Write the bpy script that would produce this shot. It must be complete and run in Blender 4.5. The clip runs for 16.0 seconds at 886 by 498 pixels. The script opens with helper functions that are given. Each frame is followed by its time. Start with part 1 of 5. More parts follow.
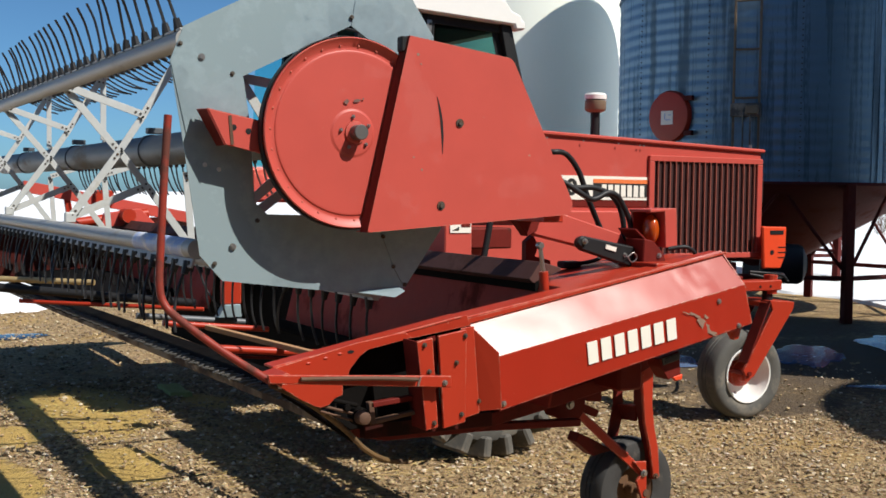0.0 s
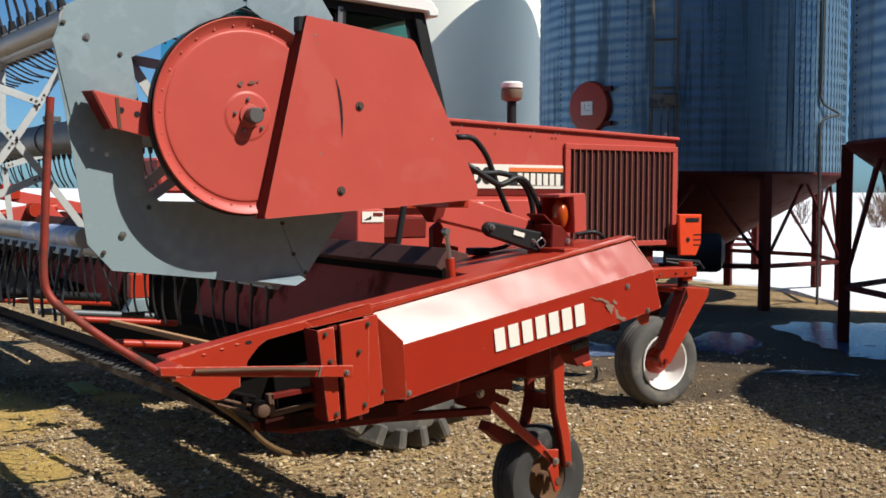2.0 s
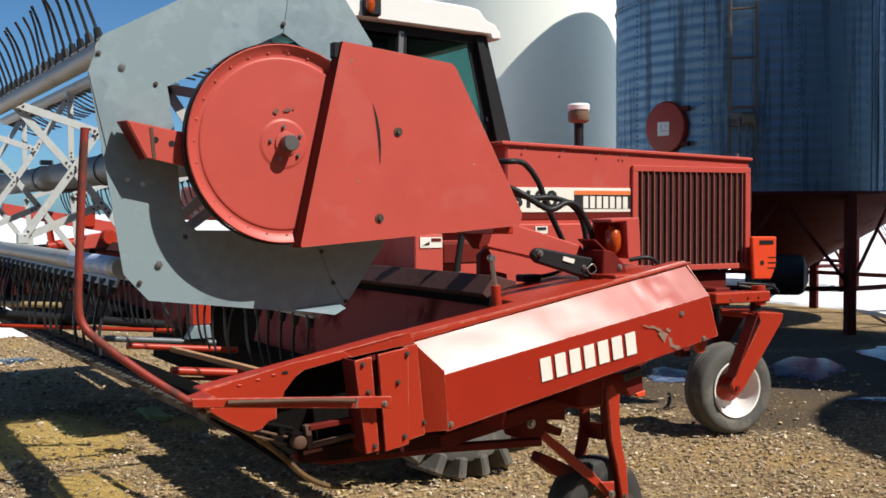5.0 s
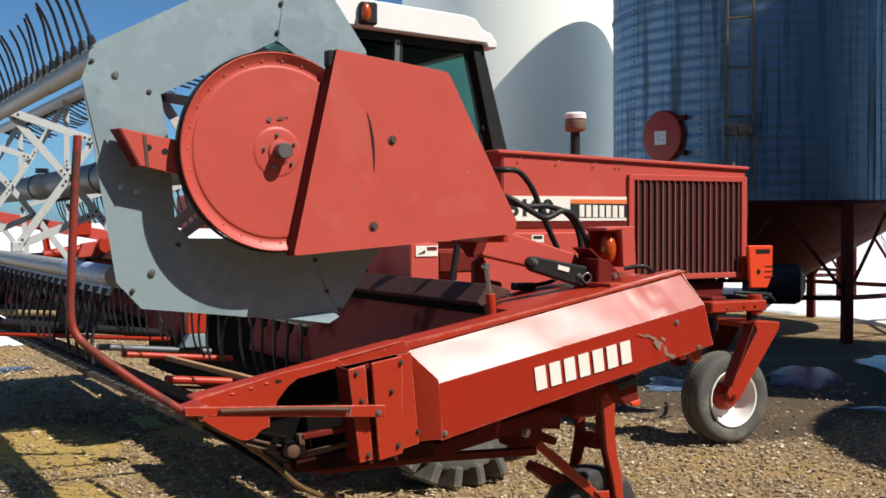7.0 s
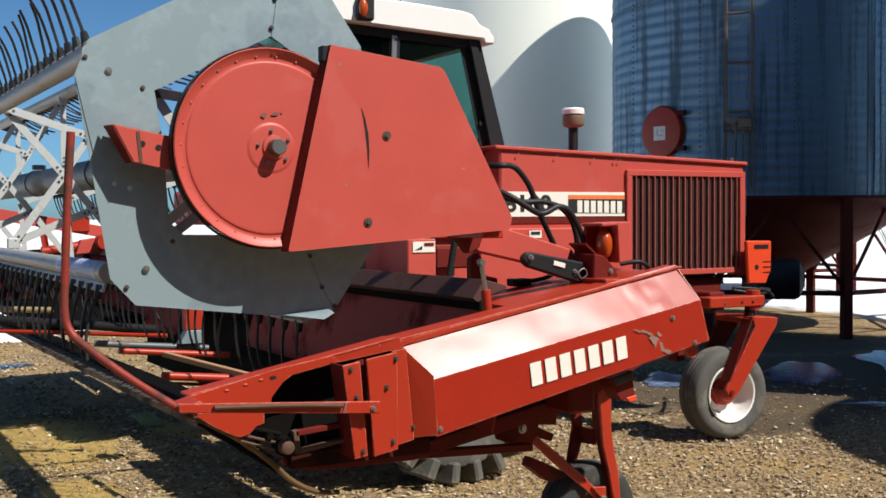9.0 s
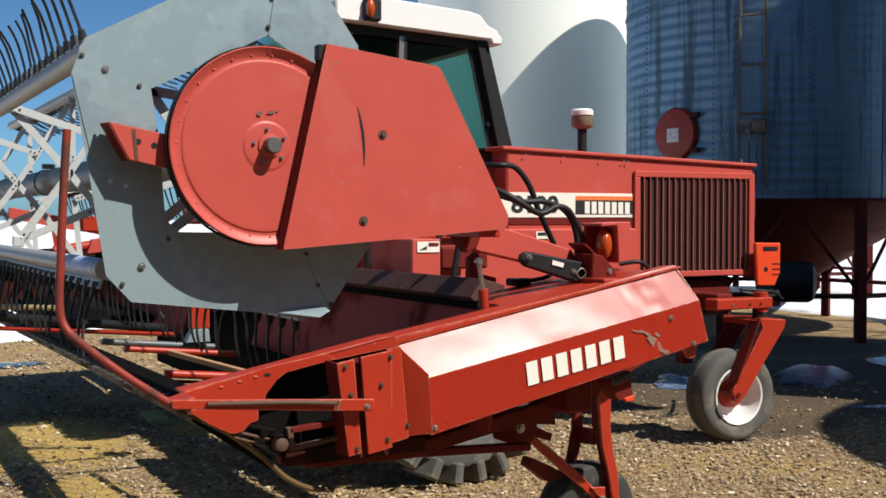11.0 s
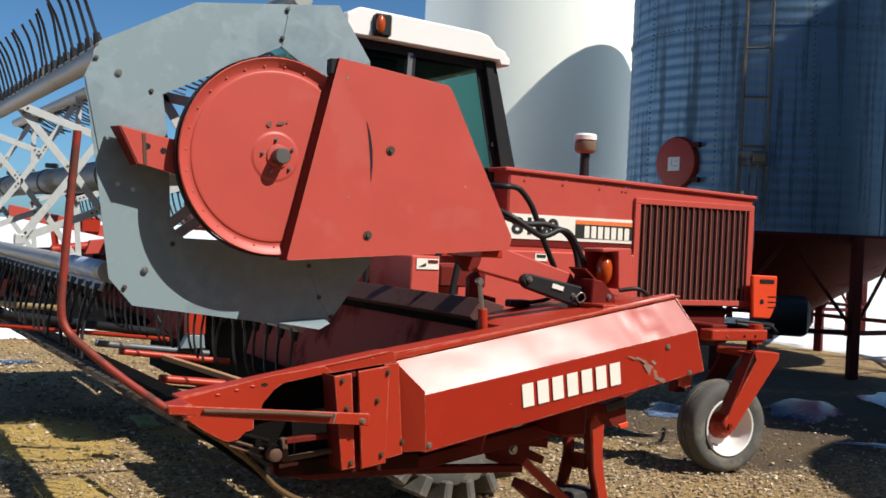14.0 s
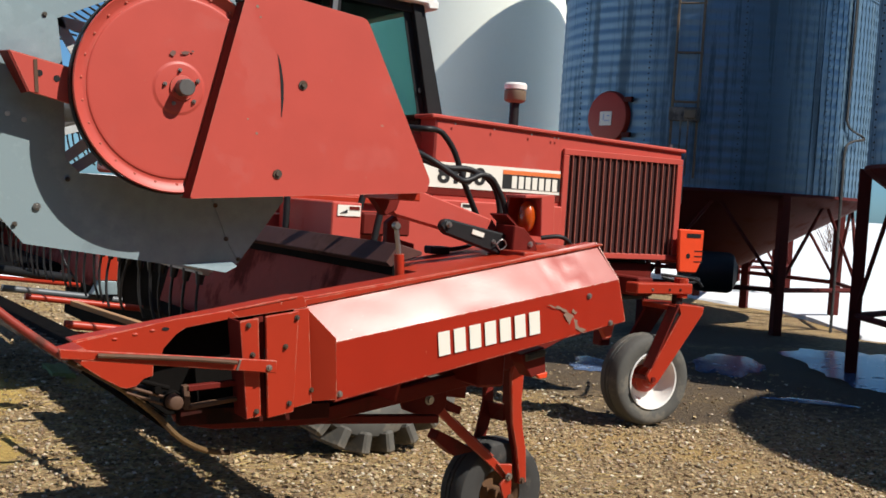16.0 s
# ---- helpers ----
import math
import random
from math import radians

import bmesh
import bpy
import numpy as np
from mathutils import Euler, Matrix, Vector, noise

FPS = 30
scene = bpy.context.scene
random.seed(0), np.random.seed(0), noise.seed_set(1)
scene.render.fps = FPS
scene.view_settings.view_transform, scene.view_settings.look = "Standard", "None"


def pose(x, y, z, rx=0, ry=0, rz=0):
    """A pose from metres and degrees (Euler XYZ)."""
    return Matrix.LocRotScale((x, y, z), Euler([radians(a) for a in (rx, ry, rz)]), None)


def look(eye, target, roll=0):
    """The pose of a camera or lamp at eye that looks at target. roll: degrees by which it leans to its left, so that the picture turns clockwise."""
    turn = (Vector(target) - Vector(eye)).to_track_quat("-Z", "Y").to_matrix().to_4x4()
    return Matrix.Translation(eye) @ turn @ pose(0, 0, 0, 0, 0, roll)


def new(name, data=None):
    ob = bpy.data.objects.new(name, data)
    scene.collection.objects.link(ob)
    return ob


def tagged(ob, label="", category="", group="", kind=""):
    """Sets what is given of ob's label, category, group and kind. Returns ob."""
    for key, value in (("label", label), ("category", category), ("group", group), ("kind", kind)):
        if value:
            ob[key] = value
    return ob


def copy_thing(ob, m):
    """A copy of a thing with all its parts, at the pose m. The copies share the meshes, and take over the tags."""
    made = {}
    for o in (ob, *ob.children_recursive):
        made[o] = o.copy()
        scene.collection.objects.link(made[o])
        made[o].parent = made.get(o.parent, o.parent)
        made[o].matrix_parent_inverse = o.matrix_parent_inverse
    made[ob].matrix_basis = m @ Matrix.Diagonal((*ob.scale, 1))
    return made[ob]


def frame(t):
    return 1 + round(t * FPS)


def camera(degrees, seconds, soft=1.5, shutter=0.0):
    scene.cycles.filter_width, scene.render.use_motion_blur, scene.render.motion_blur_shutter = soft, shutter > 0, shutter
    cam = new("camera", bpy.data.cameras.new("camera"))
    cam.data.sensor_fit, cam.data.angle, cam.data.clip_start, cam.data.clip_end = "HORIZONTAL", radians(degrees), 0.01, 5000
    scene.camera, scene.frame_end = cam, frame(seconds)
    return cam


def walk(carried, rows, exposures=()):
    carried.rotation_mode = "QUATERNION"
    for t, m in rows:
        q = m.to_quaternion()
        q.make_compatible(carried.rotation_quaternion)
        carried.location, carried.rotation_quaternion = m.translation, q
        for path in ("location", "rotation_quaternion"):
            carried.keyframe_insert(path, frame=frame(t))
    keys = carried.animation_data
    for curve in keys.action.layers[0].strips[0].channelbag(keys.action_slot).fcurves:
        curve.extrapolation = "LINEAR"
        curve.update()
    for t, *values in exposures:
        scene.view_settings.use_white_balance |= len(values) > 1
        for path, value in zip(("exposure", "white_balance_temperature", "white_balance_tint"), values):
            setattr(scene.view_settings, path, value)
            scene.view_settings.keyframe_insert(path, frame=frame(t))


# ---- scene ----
cam = camera(42.39, 16.0, soft=1.62)
# seconds, eye, then yaw, pitch and roll in degrees
ROWS = [
    (0.0, 0.000, 0.000, 1.733, -29.90, -2.73, -0.78),
    (0.5, 0.053, -0.043, 1.712, -31.05, -2.67, 0.32),
    (1.0, 0.140, -0.054, 1.716, -30.77, -2.30, -0.53),
    (1.5, 0.176, -0.011, 1.704, -31.80, -3.43, -1.11),
    (2.0, 0.146, 0.036, 1.695, -33.48, -2.97, -0.30),
    (2.5, 0.220, 0.024, 1.690, -31.21, -3.13, -0.21),
    (3.0, 0.329, 0.023, 1.707, -30.36, -2.85, -0.37),
    (3.5, 0.352, 0.005, 1.708, -29.68, -2.14, -0.37),
    (4.0, 0.348, 0.016, 1.709, -29.15, -2.12, 0.08),
    (6.5, 0.365, 0.031, 1.712, -29.22, -1.44, 0.44),
    (7.0, 0.369, 0.029, 1.708, -29.24, -1.40, 0.19),
    (7.5, 0.367, 0.028, 1.707, -29.02, -1.44, 0.39),
    (8.0, 0.365, 0.014, 1.703, -29.02, -1.47, 0.47),
    (8.5, 0.373, 0.030, 1.709, -29.30, -1.59, 0.31),
    (11.0, 0.465, -0.026, 1.694, -28.28, -1.49, 0.07),
    (11.5, 0.451, -0.021, 1.698, -28.31, -1.65, -0.16),
    (12.0, 0.446, -0.022, 1.700, -28.44, -1.77, -0.23),
    (12.5, 0.461, -0.002, 1.688, -28.58, -2.34, -1.43),
    (13.0, 0.457, -0.004, 1.689, -29.01, -2.69, -2.89),
    (13.2, 0.451, -0.006, 1.693, -29.09, -1.47, -2.85),
    (13.5, 0.443, -0.009, 1.698, -29.16, -1.04, -2.80),
    (14.0, 0.431, -0.025, 1.698, -28.49, -0.63, -2.64),
    (14.5, 0.438, -0.035, 1.698, -28.73, -0.69, -2.50),
    (15.0, 0.464, -0.050, 1.695, -29.44, -0.42, -2.22),
    (15.5, 0.497, -0.042, 1.688, -31.40, -1.69, -2.99),
    (15.7, 0.533, -0.006, 1.677, -32.54, -2.49, -3.07),
    (15.8, 0.551, 0.039, 1.670, -32.75, -2.75, -3.36),
    (16.0, 0.584, 0.093, 1.651, -31.77, -2.70, -3.63),
]
walk(cam, [(t, pose(x, y, z, 90 + pitch, roll, yaw)) for t, x, y, z, yaw, pitch, roll in ROWS])

# ---- light ----
SUN_AZ, SUN_EL = radians(-60.5), radians(49.5)
world = bpy.data.worlds.new("sky")
scene.world = world
world.use_nodes = True
wn = world.node_tree.nodes
sky = wn.new("ShaderNodeTexSky")
sky.sky_type, sky.sun_disc = "NISHITA", False
sky.sun_elevation, sky.sun_rotation = SUN_EL, radians(90) - SUN_AZ
sky.air_density, sky.dust_density, sky.ozone_density = 0.6, 0.6, 2.5
wn["Background"].inputs["Strength"].default_value = 0.067
tint = wn.new("ShaderNodeMix")
tint.data_type, tint.blend_type = "RGBA", "MULTIPLY"
tint.inputs["Factor"].default_value, tint.inputs["B"].default_value = 1.0, (0.78, 1.20, 1.40, 1)
world.node_tree.links.new(sky.outputs[0], tint.inputs["A"])
world.node_tree.links.new(tint.outputs["Result"], wn["Background"].inputs["Color"])
sun = new("sun", bpy.data.lights.new("sun", "SUN"))
sun.data.energy, sun.data.angle, sun.data.color = 5.7, radians(0.53), (1.0, 0.95, 0.87)
sun.matrix_world = look((0, 0, 0), (-math.cos(SUN_AZ) * math.cos(SUN_EL), -math.sin(SUN_AZ) * math.cos(SUN_EL), -math.sin(SUN_EL)))
scene.view_settings.exposure = 0.15


# ---- materials ----
def material(name, color, rough=0.5, metal=0.0, vary=0.15, dirt=None, dirt_at=0.62, dirt_scale=3.0, scale=18.0, bump=0.15, fine=140.0,
             streak=(1, 1, 1), coat=0.0, spec=0.5, wear=None):
    """A painted or worn surface: a base colour that drifts at two scales, patches of dirt or wear, and fine relief."""
    m = bpy.data.materials.new(name)
    m.use_nodes = True
    nt = m.node_tree
    n, link = nt.nodes, nt.links.new
    b = n["Principled BSDF"]
    b.inputs["Roughness"].default_value, b.inputs["Metallic"].default_value = rough, metal
    b.inputs["Coat Weight"].default_value = coat
    b.inputs["Specular IOR Level"].default_value = spec
    co = n.new("ShaderNodeTexCoord")
    mp = n.new("ShaderNodeMapping")
    mp.inputs["Scale"].default_value = streak
    link(co.outputs["Object"], mp.inputs[0])

    def noise_tex(s, detail=4.0, rough_=0.6):
        t = n.new("ShaderNodeTexNoise")
        t.inputs["Scale"].default_value, t.inputs["Detail"].default_value, t.inputs["Roughness"].default_value = s, detail, rough_
        link(mp.outputs[0], t.inputs["Vector"])
        return t

    big, mid, tiny = noise_tex(dirt_scale, 6, 0.65), noise_tex(scale), noise_tex(fine, 2)
    dark = n.new("ShaderNodeMix")
    dark.data_type = "RGBA"
    dark.inputs["A"].default_value = (*[c * (1 - vary) for c in color], 1)
    dark.inputs["B"].default_value = (*[min(1, c * (1 + vary)) for c in color], 1)
    link(mid.outputs[0], dark.inputs["Factor"])
    out = dark.outputs["Result"]
    if dirt:
        ramp = n.new("ShaderNodeMapRange")
        ramp.inputs["From Min"].default_value, ramp.inputs["From Max"].default_value = dirt_at, dirt_at + 0.1
        link(big.outputs[0], ramp.inputs[0])
        mix = n.new("ShaderNodeMix")
        mix.data_type = "RGBA"
        link(ramp.outputs[0], mix.inputs["Factor"])
        link(out, mix.inputs["A"])
        mix.inputs["B"].default_value = (*dirt, 1)
        out = mix.outputs["Result"]
        rr = n.new("ShaderNodeMapRange")
        rr.inputs["To Min"].default_value, rr.inputs["To Max"].default_value = rough, min(1, rough + 0.35)
        link(ramp.outputs[0], rr.inputs[0])
        link(rr.outputs[0], b.inputs["Roughness"])
    if wear:
        # paint rubbed off along the edges, and a few chips and fine scratches
        bev, geo = n.new("ShaderNodeBevel"), n.new("ShaderNodeNewGeometry")
        bev.samples = 4
        bev.inputs["Radius"].default_value = 0.006
        dot = n.new("ShaderNodeVectorMath")
        dot.operation = "DOT_PRODUCT"
        link(bev.outputs[0], dot.inputs[0])
        link(geo.outputs["Normal"], dot.inputs[1])
        edge = n.new("ShaderNodeMapRange")
        edge.inputs["From Min"].default_value, edge.inputs["From Max"].default_value = 0.99, 0.86
        link(dot.outputs["Value"], edge.inputs[0])
        rub = n.new("ShaderNodeMapRange")
        rub.inputs["From Min"].default_value, rub.inputs["From Max"].default_value = 0.44, 0.56
        link(noise_tex(26, 5, 0.7).outputs[0], rub.inputs[0])
        both = n.new("ShaderNodeMath")
        both.operation = "MULTIPLY"
        link(edge.outputs[0], both.inputs[0])
        link(rub.outputs[0], both.inputs[1])
        chip = n.new("ShaderNodeMapRange")
        chip.inputs["From Min"].default_value, chip.inputs["From Max"].default_value = 0.69, 0.715
        link(noise_tex(34, 6, 0.72).outputs[0], chip.inputs[0])
        most = n.new("ShaderNodeMath")
        most.operation = "MAXIMUM"
        link(both.outputs[0], most.inputs[0])
        link(chip.outputs[0], most.inputs[1])
        bare = n.new("ShaderNodeMix")
        bare.data_type = "RGBA"
        link(most.outputs[0], bare.inputs["Factor"])
        link(out, bare.inputs["A"])
        bare.inputs["B"].default_value = (*wear, 1)
        out = bare.outputs["Result"]
    link(out, b.inputs["Base Color"])
    bp = n.new("ShaderNodeBump")
    bp.inputs["Strength"].default_value, bp.inputs["Distance"].default_value = bump, 0.004
    add = n.new("ShaderNodeMath")
    link(mid.outputs[0], add.inputs[0])
    link(tiny.outputs[0], add.inputs[1])
    link(add.outputs[0], bp.inputs["Height"])
    link(bp.outputs[0], b.inputs["Normal"])
    return m


RED = material("red_paint", (0.36, 0.028, 0.010), 0.42, dirt=(0.31, 0.04, 0.024), dirt_at=0.64, scale=6, vary=0.12, bump=0.05, spec=0.35, wear=(0.46, 0.24, 0.17))
RED_FADED = material("faded_red_paint", (0.475, 0.070, 0.052), 0.45, dirt=(0.468, 0.075, 0.057), dirt_at=0.58, scale=5, vary=0.1, bump=0.05, spec=0.4, wear=(0.42, 0.17, 0.12))
# darker red that carries shade on inner, far and lower faces
RED_DARK = material("dark_red_with_shade", (0.135, 0.016, 0.012), 0.55, dirt=(0.075, 0.022, 0.016), dirt_at=0.55, vary=0.2, spec=0.12)
# near-black red: the shade under the header is put into this colour
RED_BELLY = material("belly_shade_red", (0.05, 0.009, 0.007), 0.6, dirt=(0.02, 0.01, 0.008), dirt_at=0.5, vary=0.3, spec=0.1)
RED_HOPPER = material("rust_red_primer", (0.075, 0.011, 0.009), 0.65, dirt=(0.08, 0.017, 0.011), dirt_at=0.55, vary=0.2, spec=0.12)
ORANGE = material("orange_red_plastic", (0.70, 0.062, 0.018), 0.45, vary=0.08, spec=0.3)
GALV = material("galvanised_sheet", (0.258, 0.335, 0.365), 0.42, metal=0.35, dirt=(0.24, 0.312, 0.336), dirt_at=0.46, dirt_scale=3.5, scale=16, vary=0.26, bump=0.06)
GALV_BAR = material("galvanised_bar", (0.52, 0.54, 0.53), 0.5, metal=0.3, dirt=(0.4, 0.37, 0.3), dirt_at=0.62, vary=0.12)
TUBE = material("worn_grey_tube", (0.10, 0.11, 0.12), 0.5, metal=0.3, dirt=(0.16, 0.13, 0.10), dirt_at=0.55, streak=(1, 0.3, 1))
STEEL = material("bare_steel", (0.42, 0.40, 0.38), 0.35, metal=0.9, dirt=(0.22, 0.13, 0.08), dirt_at=0.62)
RUST = material("rusted_iron", (0.11, 0.058, 0.036), 0.75, metal=0.3, dirt=(0.16, 0.085, 0.04), dirt_at=0.5, vary=0.3)
BLACK = material("black_paint", (0.014, 0.014, 0.015), 0.5, vary=0.2, spec=0.3)
GREASE = material("black_grease", (0.007, 0.006, 0.0055), 0.8, vary=0.4, spec=0.05)
BOLT = material("weathered_bolt", (0.10, 0.085, 0.07), 0.5, metal=0.5, dirt=(0.10, 0.055, 0.03), dirt_at=0.5, dirt_scale=30, vary=0.3)
LADDER = material("rusty_ladder_steel", (0.15, 0.115, 0.08), 0.6, metal=0.3, dirt=(0.26, 0.19, 0.12), dirt_at=0.55, vary=0.3)
RUBBER = material("black_rubber", (0.035, 0.034, 0.033), 0.75, dirt=(0.13, 0.115, 0.095), dirt_at=0.6, dirt_scale=6, vary=0.2)
RUBBER_DUST = material("dusty_rubber", (0.085, 0.082, 0.074), 0.85, dirt=(0.155, 0.14, 0.115), dirt_at=0.52, dirt_scale=5, vary=0.2)
WHITE = material("white_paint", (0.78, 0.77, 0.74), 0.4, dirt=(0.6, 0.57, 0.5), dirt_at=0.68, vary=0.03, bump=0.03)
WHITE_DECAL = material("white_decal", (0.78, 0.74, 0.66), 0.5, vary=0.04)
ORANGE_DECAL = material("orange_decal", (0.75, 0.18, 0.05), 0.5, vary=0.04)
BLACK_DECAL = material("black_decal", (0.02, 0.02, 0.02), 0.5, vary=0.1)
AMBER = material("amber_lens", (0.42, 0.062, 0.006), 0.2, vary=0.1, coat=0.5)
CANVAS = material("draper_canvas", (0.005, 0.005, 0.0052), 0.85, vary=0.3, spec=0.04)
DUSTY = material("dusty_brown_paint", (0.17, 0.13, 0.085), 0.6, vary=0.25)
WOOD = material("weathered_board", (0.36, 0.20, 0.10), 0.8, vary=0.3, streak=(1, 6, 6))
BIN_WHITE = material("white_bin_paint", (0.91, 0.93, 0.83), 0.5, vary=0.02, bump=0.02)
BIN_STEEL = material("corrugated_bin_steel", (0.14, 0.23, 0.315), 0.44, metal=0.7, dirt=(0.105, 0.175, 0.235), dirt_at=0.5, dirt_scale=1.7, scale=3.5, vary=0.12, bump=0.03, streak=(5, 5, 0.22))
CUSHION = material("cab_interior", (0.03, 0.032, 0.035), 0.8, vary=0.2)
ICE = material("wet_ice", (0.11, 0.16, 0.27), 0.2, dirt=(0.17, 0.25, 0.41), dirt_at=0.6, dirt_scale=2.5, vary=0.3, bump=0.25, fine=30)
WATER = material("melt_water", (0.03, 0.035, 0.035), 0.03, vary=0.2, bump=0.02)


def glass(name, tint, rough=0.02):
    m = bpy.data.materials.new(name)
    m.use_nodes = True
    b = m.node_tree.nodes["Principled BSDF"]
    b.inputs["Base Color"].default_value = (*tint, 1)
    b.inputs["Roughness"].default_value, b.inputs["Transmission Weight"].default_value, b.inputs["IOR"].default_value = rough, 1.0, 1.2
    return m


GLASS_PALE = glass("pale_cab_glass", (0.30, 0.78, 0.80))
GLASS = glass("tinted_cab_glass", (0.12, 0.36, 0.32))


CHAFF = ((2.0, 9.2, 0.5, 1.15), (1.86, 7.2, 0.24, 0.55), (1.1, 7.1, 0.22, 0.6), (3.02, 9.15, 0.2, 0.35), (1.35, 8.4, 0.25, 0.4))


# damp soil round the puddles; the wide ovals also darken the shaded yard
DAMP_SHADE = ((8.3, 8.6, 1.7, 1.9), (10.4, 8.0, 2.6, 2.6), (7.3, 7.0, 0.9, 0.55), (11.8, 11.2, 1.6, 1.4))


def gravel_material():
    m = bpy.data.materials.new("gravel_ground")
    m.use_nodes = True
    nt = m.node_tree
    n, link = nt.nodes, nt.links.new
    b = n["Principled BSDF"]
    b.inputs["Roughness"].default_value = 0.9
    co = n.new("ShaderNodeTexCoord")

    def tex(kind, **kw):
        t = n.new(kind)
        for k, v in kw.items():
            t.inputs[k].default_value = v
        link(co.outputs["Object"], t.inputs["Vector"])
        return t

    pebbles = tex("ShaderNodeTexVoronoi", Scale=34.0, Randomness=1.0)
    patch = tex("ShaderNodeTexNoise", Scale=0.9, Detail=6.0, Roughness=0.6)
    grain = tex("ShaderNodeTexNoise", Scale=90.0, Detail=4.0, Roughness=0.7)
    ramp = n.new("ShaderNodeValToRGB")
    e = ramp.color_ramp.elements
    e[0].position, e[0].color = 0.0, (0.10, 0.068, 0.036, 1)
    e[1].position, e[1].color = 1.0, (0.31, 0.245, 0.155, 1)
    mid = e.new(0.55)
    mid.color = (0.185, 0.13, 0.075, 1)
    link(pebbles.outputs["Color"], ramp.inputs[0])
    chaff = n.new("ShaderNodeMix")
    chaff.data_type = "RGBA"
    rng = n.new("ShaderNodeMapRange")
    rng.inputs["From Min"].default_value, rng.inputs["From Max"].default_value = 0.52, 0.66
    rng.inputs["To Max"].default_value = 0.85
    link(patch.outputs[0], rng.inputs[0])
    link(rng.outputs[0], chaff.inputs["Factor"])
    link(ramp.outputs[0], chaff.inputs["A"])
    chaff.inputs["B"].default_value = (0.24, 0.165, 0.07, 1)
    soil = n.new("ShaderNodeMix")
    soil.data_type = "RGBA"
    soil.blend_type = "MULTIPLY"
    soil.inputs["Factor"].default_value = 0.55
    link(chaff.outputs["Result"], soil.inputs["A"])
    link(grain.outputs["Color"], soil.inputs["B"])
    gain = n.new("ShaderNodeMix")
    gain.data_type = "RGBA"
    gain.blend_type = "MULTIPLY"
    gain.inputs["Factor"].default_value = 1.0
    gain.inputs["B"].default_value = (2.35, 2.25, 1.9, 1)
    link(soil.outputs["Result"], gain.inputs["A"])
    def nearness(spots):
        """Distance to the nearest of some oval spots, in units of their radii."""
        reach = None
        for cx, cy, rx, ry in spots:
            sub = n.new("ShaderNodeVectorMath")
            sub.operation = "SUBTRACT"
            sub.inputs[1].default_value = (cx, cy, 0)
            link(co.outputs["Object"], sub.inputs[0])
            mul = n.new("ShaderNodeVectorMath")
            mul.operation = "MULTIPLY"
            mul.inputs[1].default_value = (1 / rx, 1 / ry, 0)
            link(sub.outputs[0], mul.inputs[0])
            far = n.new("ShaderNodeVectorMath")
            far.operation = "LENGTH"
            link(mul.outputs[0], far.inputs[0])
            if reach is None:
                reach = far.outputs["Value"]
            else:
                low = n.new("ShaderNodeMath")
                low.operation = "MINIMUM"
                link(reach, low.inputs[0])
                link(far.outputs["Value"], low.inputs[1])
                reach = low.outputs[0]
        return reach

    # drifts of golden chaff that lie between the stones
    reach = nearness(CHAFF)
    ragged = tex("ShaderNodeTexNoise", Scale=9.0, Detail=6.0, Roughness=0.7)
    edge = n.new("ShaderNodeMath")
    edge.operation = "MULTIPLY_ADD"
    edge.inputs[1].default_value, edge.inputs[2].default_value = 1.6, -0.8
    link(ragged.outputs[0], edge.inputs[0])
    total = n.new("ShaderNodeMath")
    link(reach, total.inputs[0])
    link(edge.outputs[0], total.inputs[1])
    cover = n.new("ShaderNodeMapRange")
    cover.inputs["From Min"].default_value, cover.inputs["From Max"].default_value = 1.12, 0.85
    link(total.outputs[0], cover.inputs[0])
    gold = n.new("ShaderNodeMix")
    gold.data_type = "RGBA"
    gold.inputs["A"].default_value, gold.inputs["B"].default_value = (0.34, 0.21, 0.045, 1), (0.60, 0.42, 0.13, 1)
    link(grain.outputs[0], gold.inputs["Factor"])
    lay = n.new("ShaderNodeMix")
    lay.data_type = "RGBA"
    link(cover.outputs[0], lay.inputs["Factor"])
    # soil soaked by melt water round the puddles, with the bins' shade painted in
    damp_shade_edge = n.new("ShaderNodeMath")
    link(nearness(DAMP_SHADE), damp_shade_edge.inputs[0])
    link(edge.outputs[0], damp_shade_edge.inputs[1])
    soaked_shade = n.new("ShaderNodeMapRange")
    soaked_shade.inputs["From Min"].default_value, soaked_shade.inputs["From Max"].default_value = 1.25, 0.75
    soaked_shade.inputs["To Max"].default_value = 0.85
    link(damp_shade_edge.outputs[0], soaked_shade.inputs[0])
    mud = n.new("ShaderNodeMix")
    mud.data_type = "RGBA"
    link(soaked_shade.outputs[0], mud.inputs["Factor"])
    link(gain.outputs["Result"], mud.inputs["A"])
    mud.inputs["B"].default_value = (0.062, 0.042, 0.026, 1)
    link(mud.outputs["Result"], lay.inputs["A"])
    link(gold.outputs["Result"], lay.inputs["B"])
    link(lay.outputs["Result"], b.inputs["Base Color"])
    bp = n.new("ShaderNodeBump")
    bp.inputs["Strength"].default_value, bp.inputs["Distance"].default_value = 0.9, 0.02
    add = n.new("ShaderNodeMath")
    link(pebbles.outputs["Distance"], add.inputs[0])
    link(grain.outputs[0], add.inputs[1])
    link(add.outputs[0], bp.inputs["Height"])
    link(bp.outputs[0], b.inputs["Normal"])
    return m


GRAVEL = gravel_material()
SNOW = material("old_snow", (0.82, 0.84, 0.87), 0.6, dirt=(0.62, 0.60, 0.56), dirt_at=0.62, dirt_scale=0.35, scale=1.5, vary=0.05, bump=0.5, fine=12)


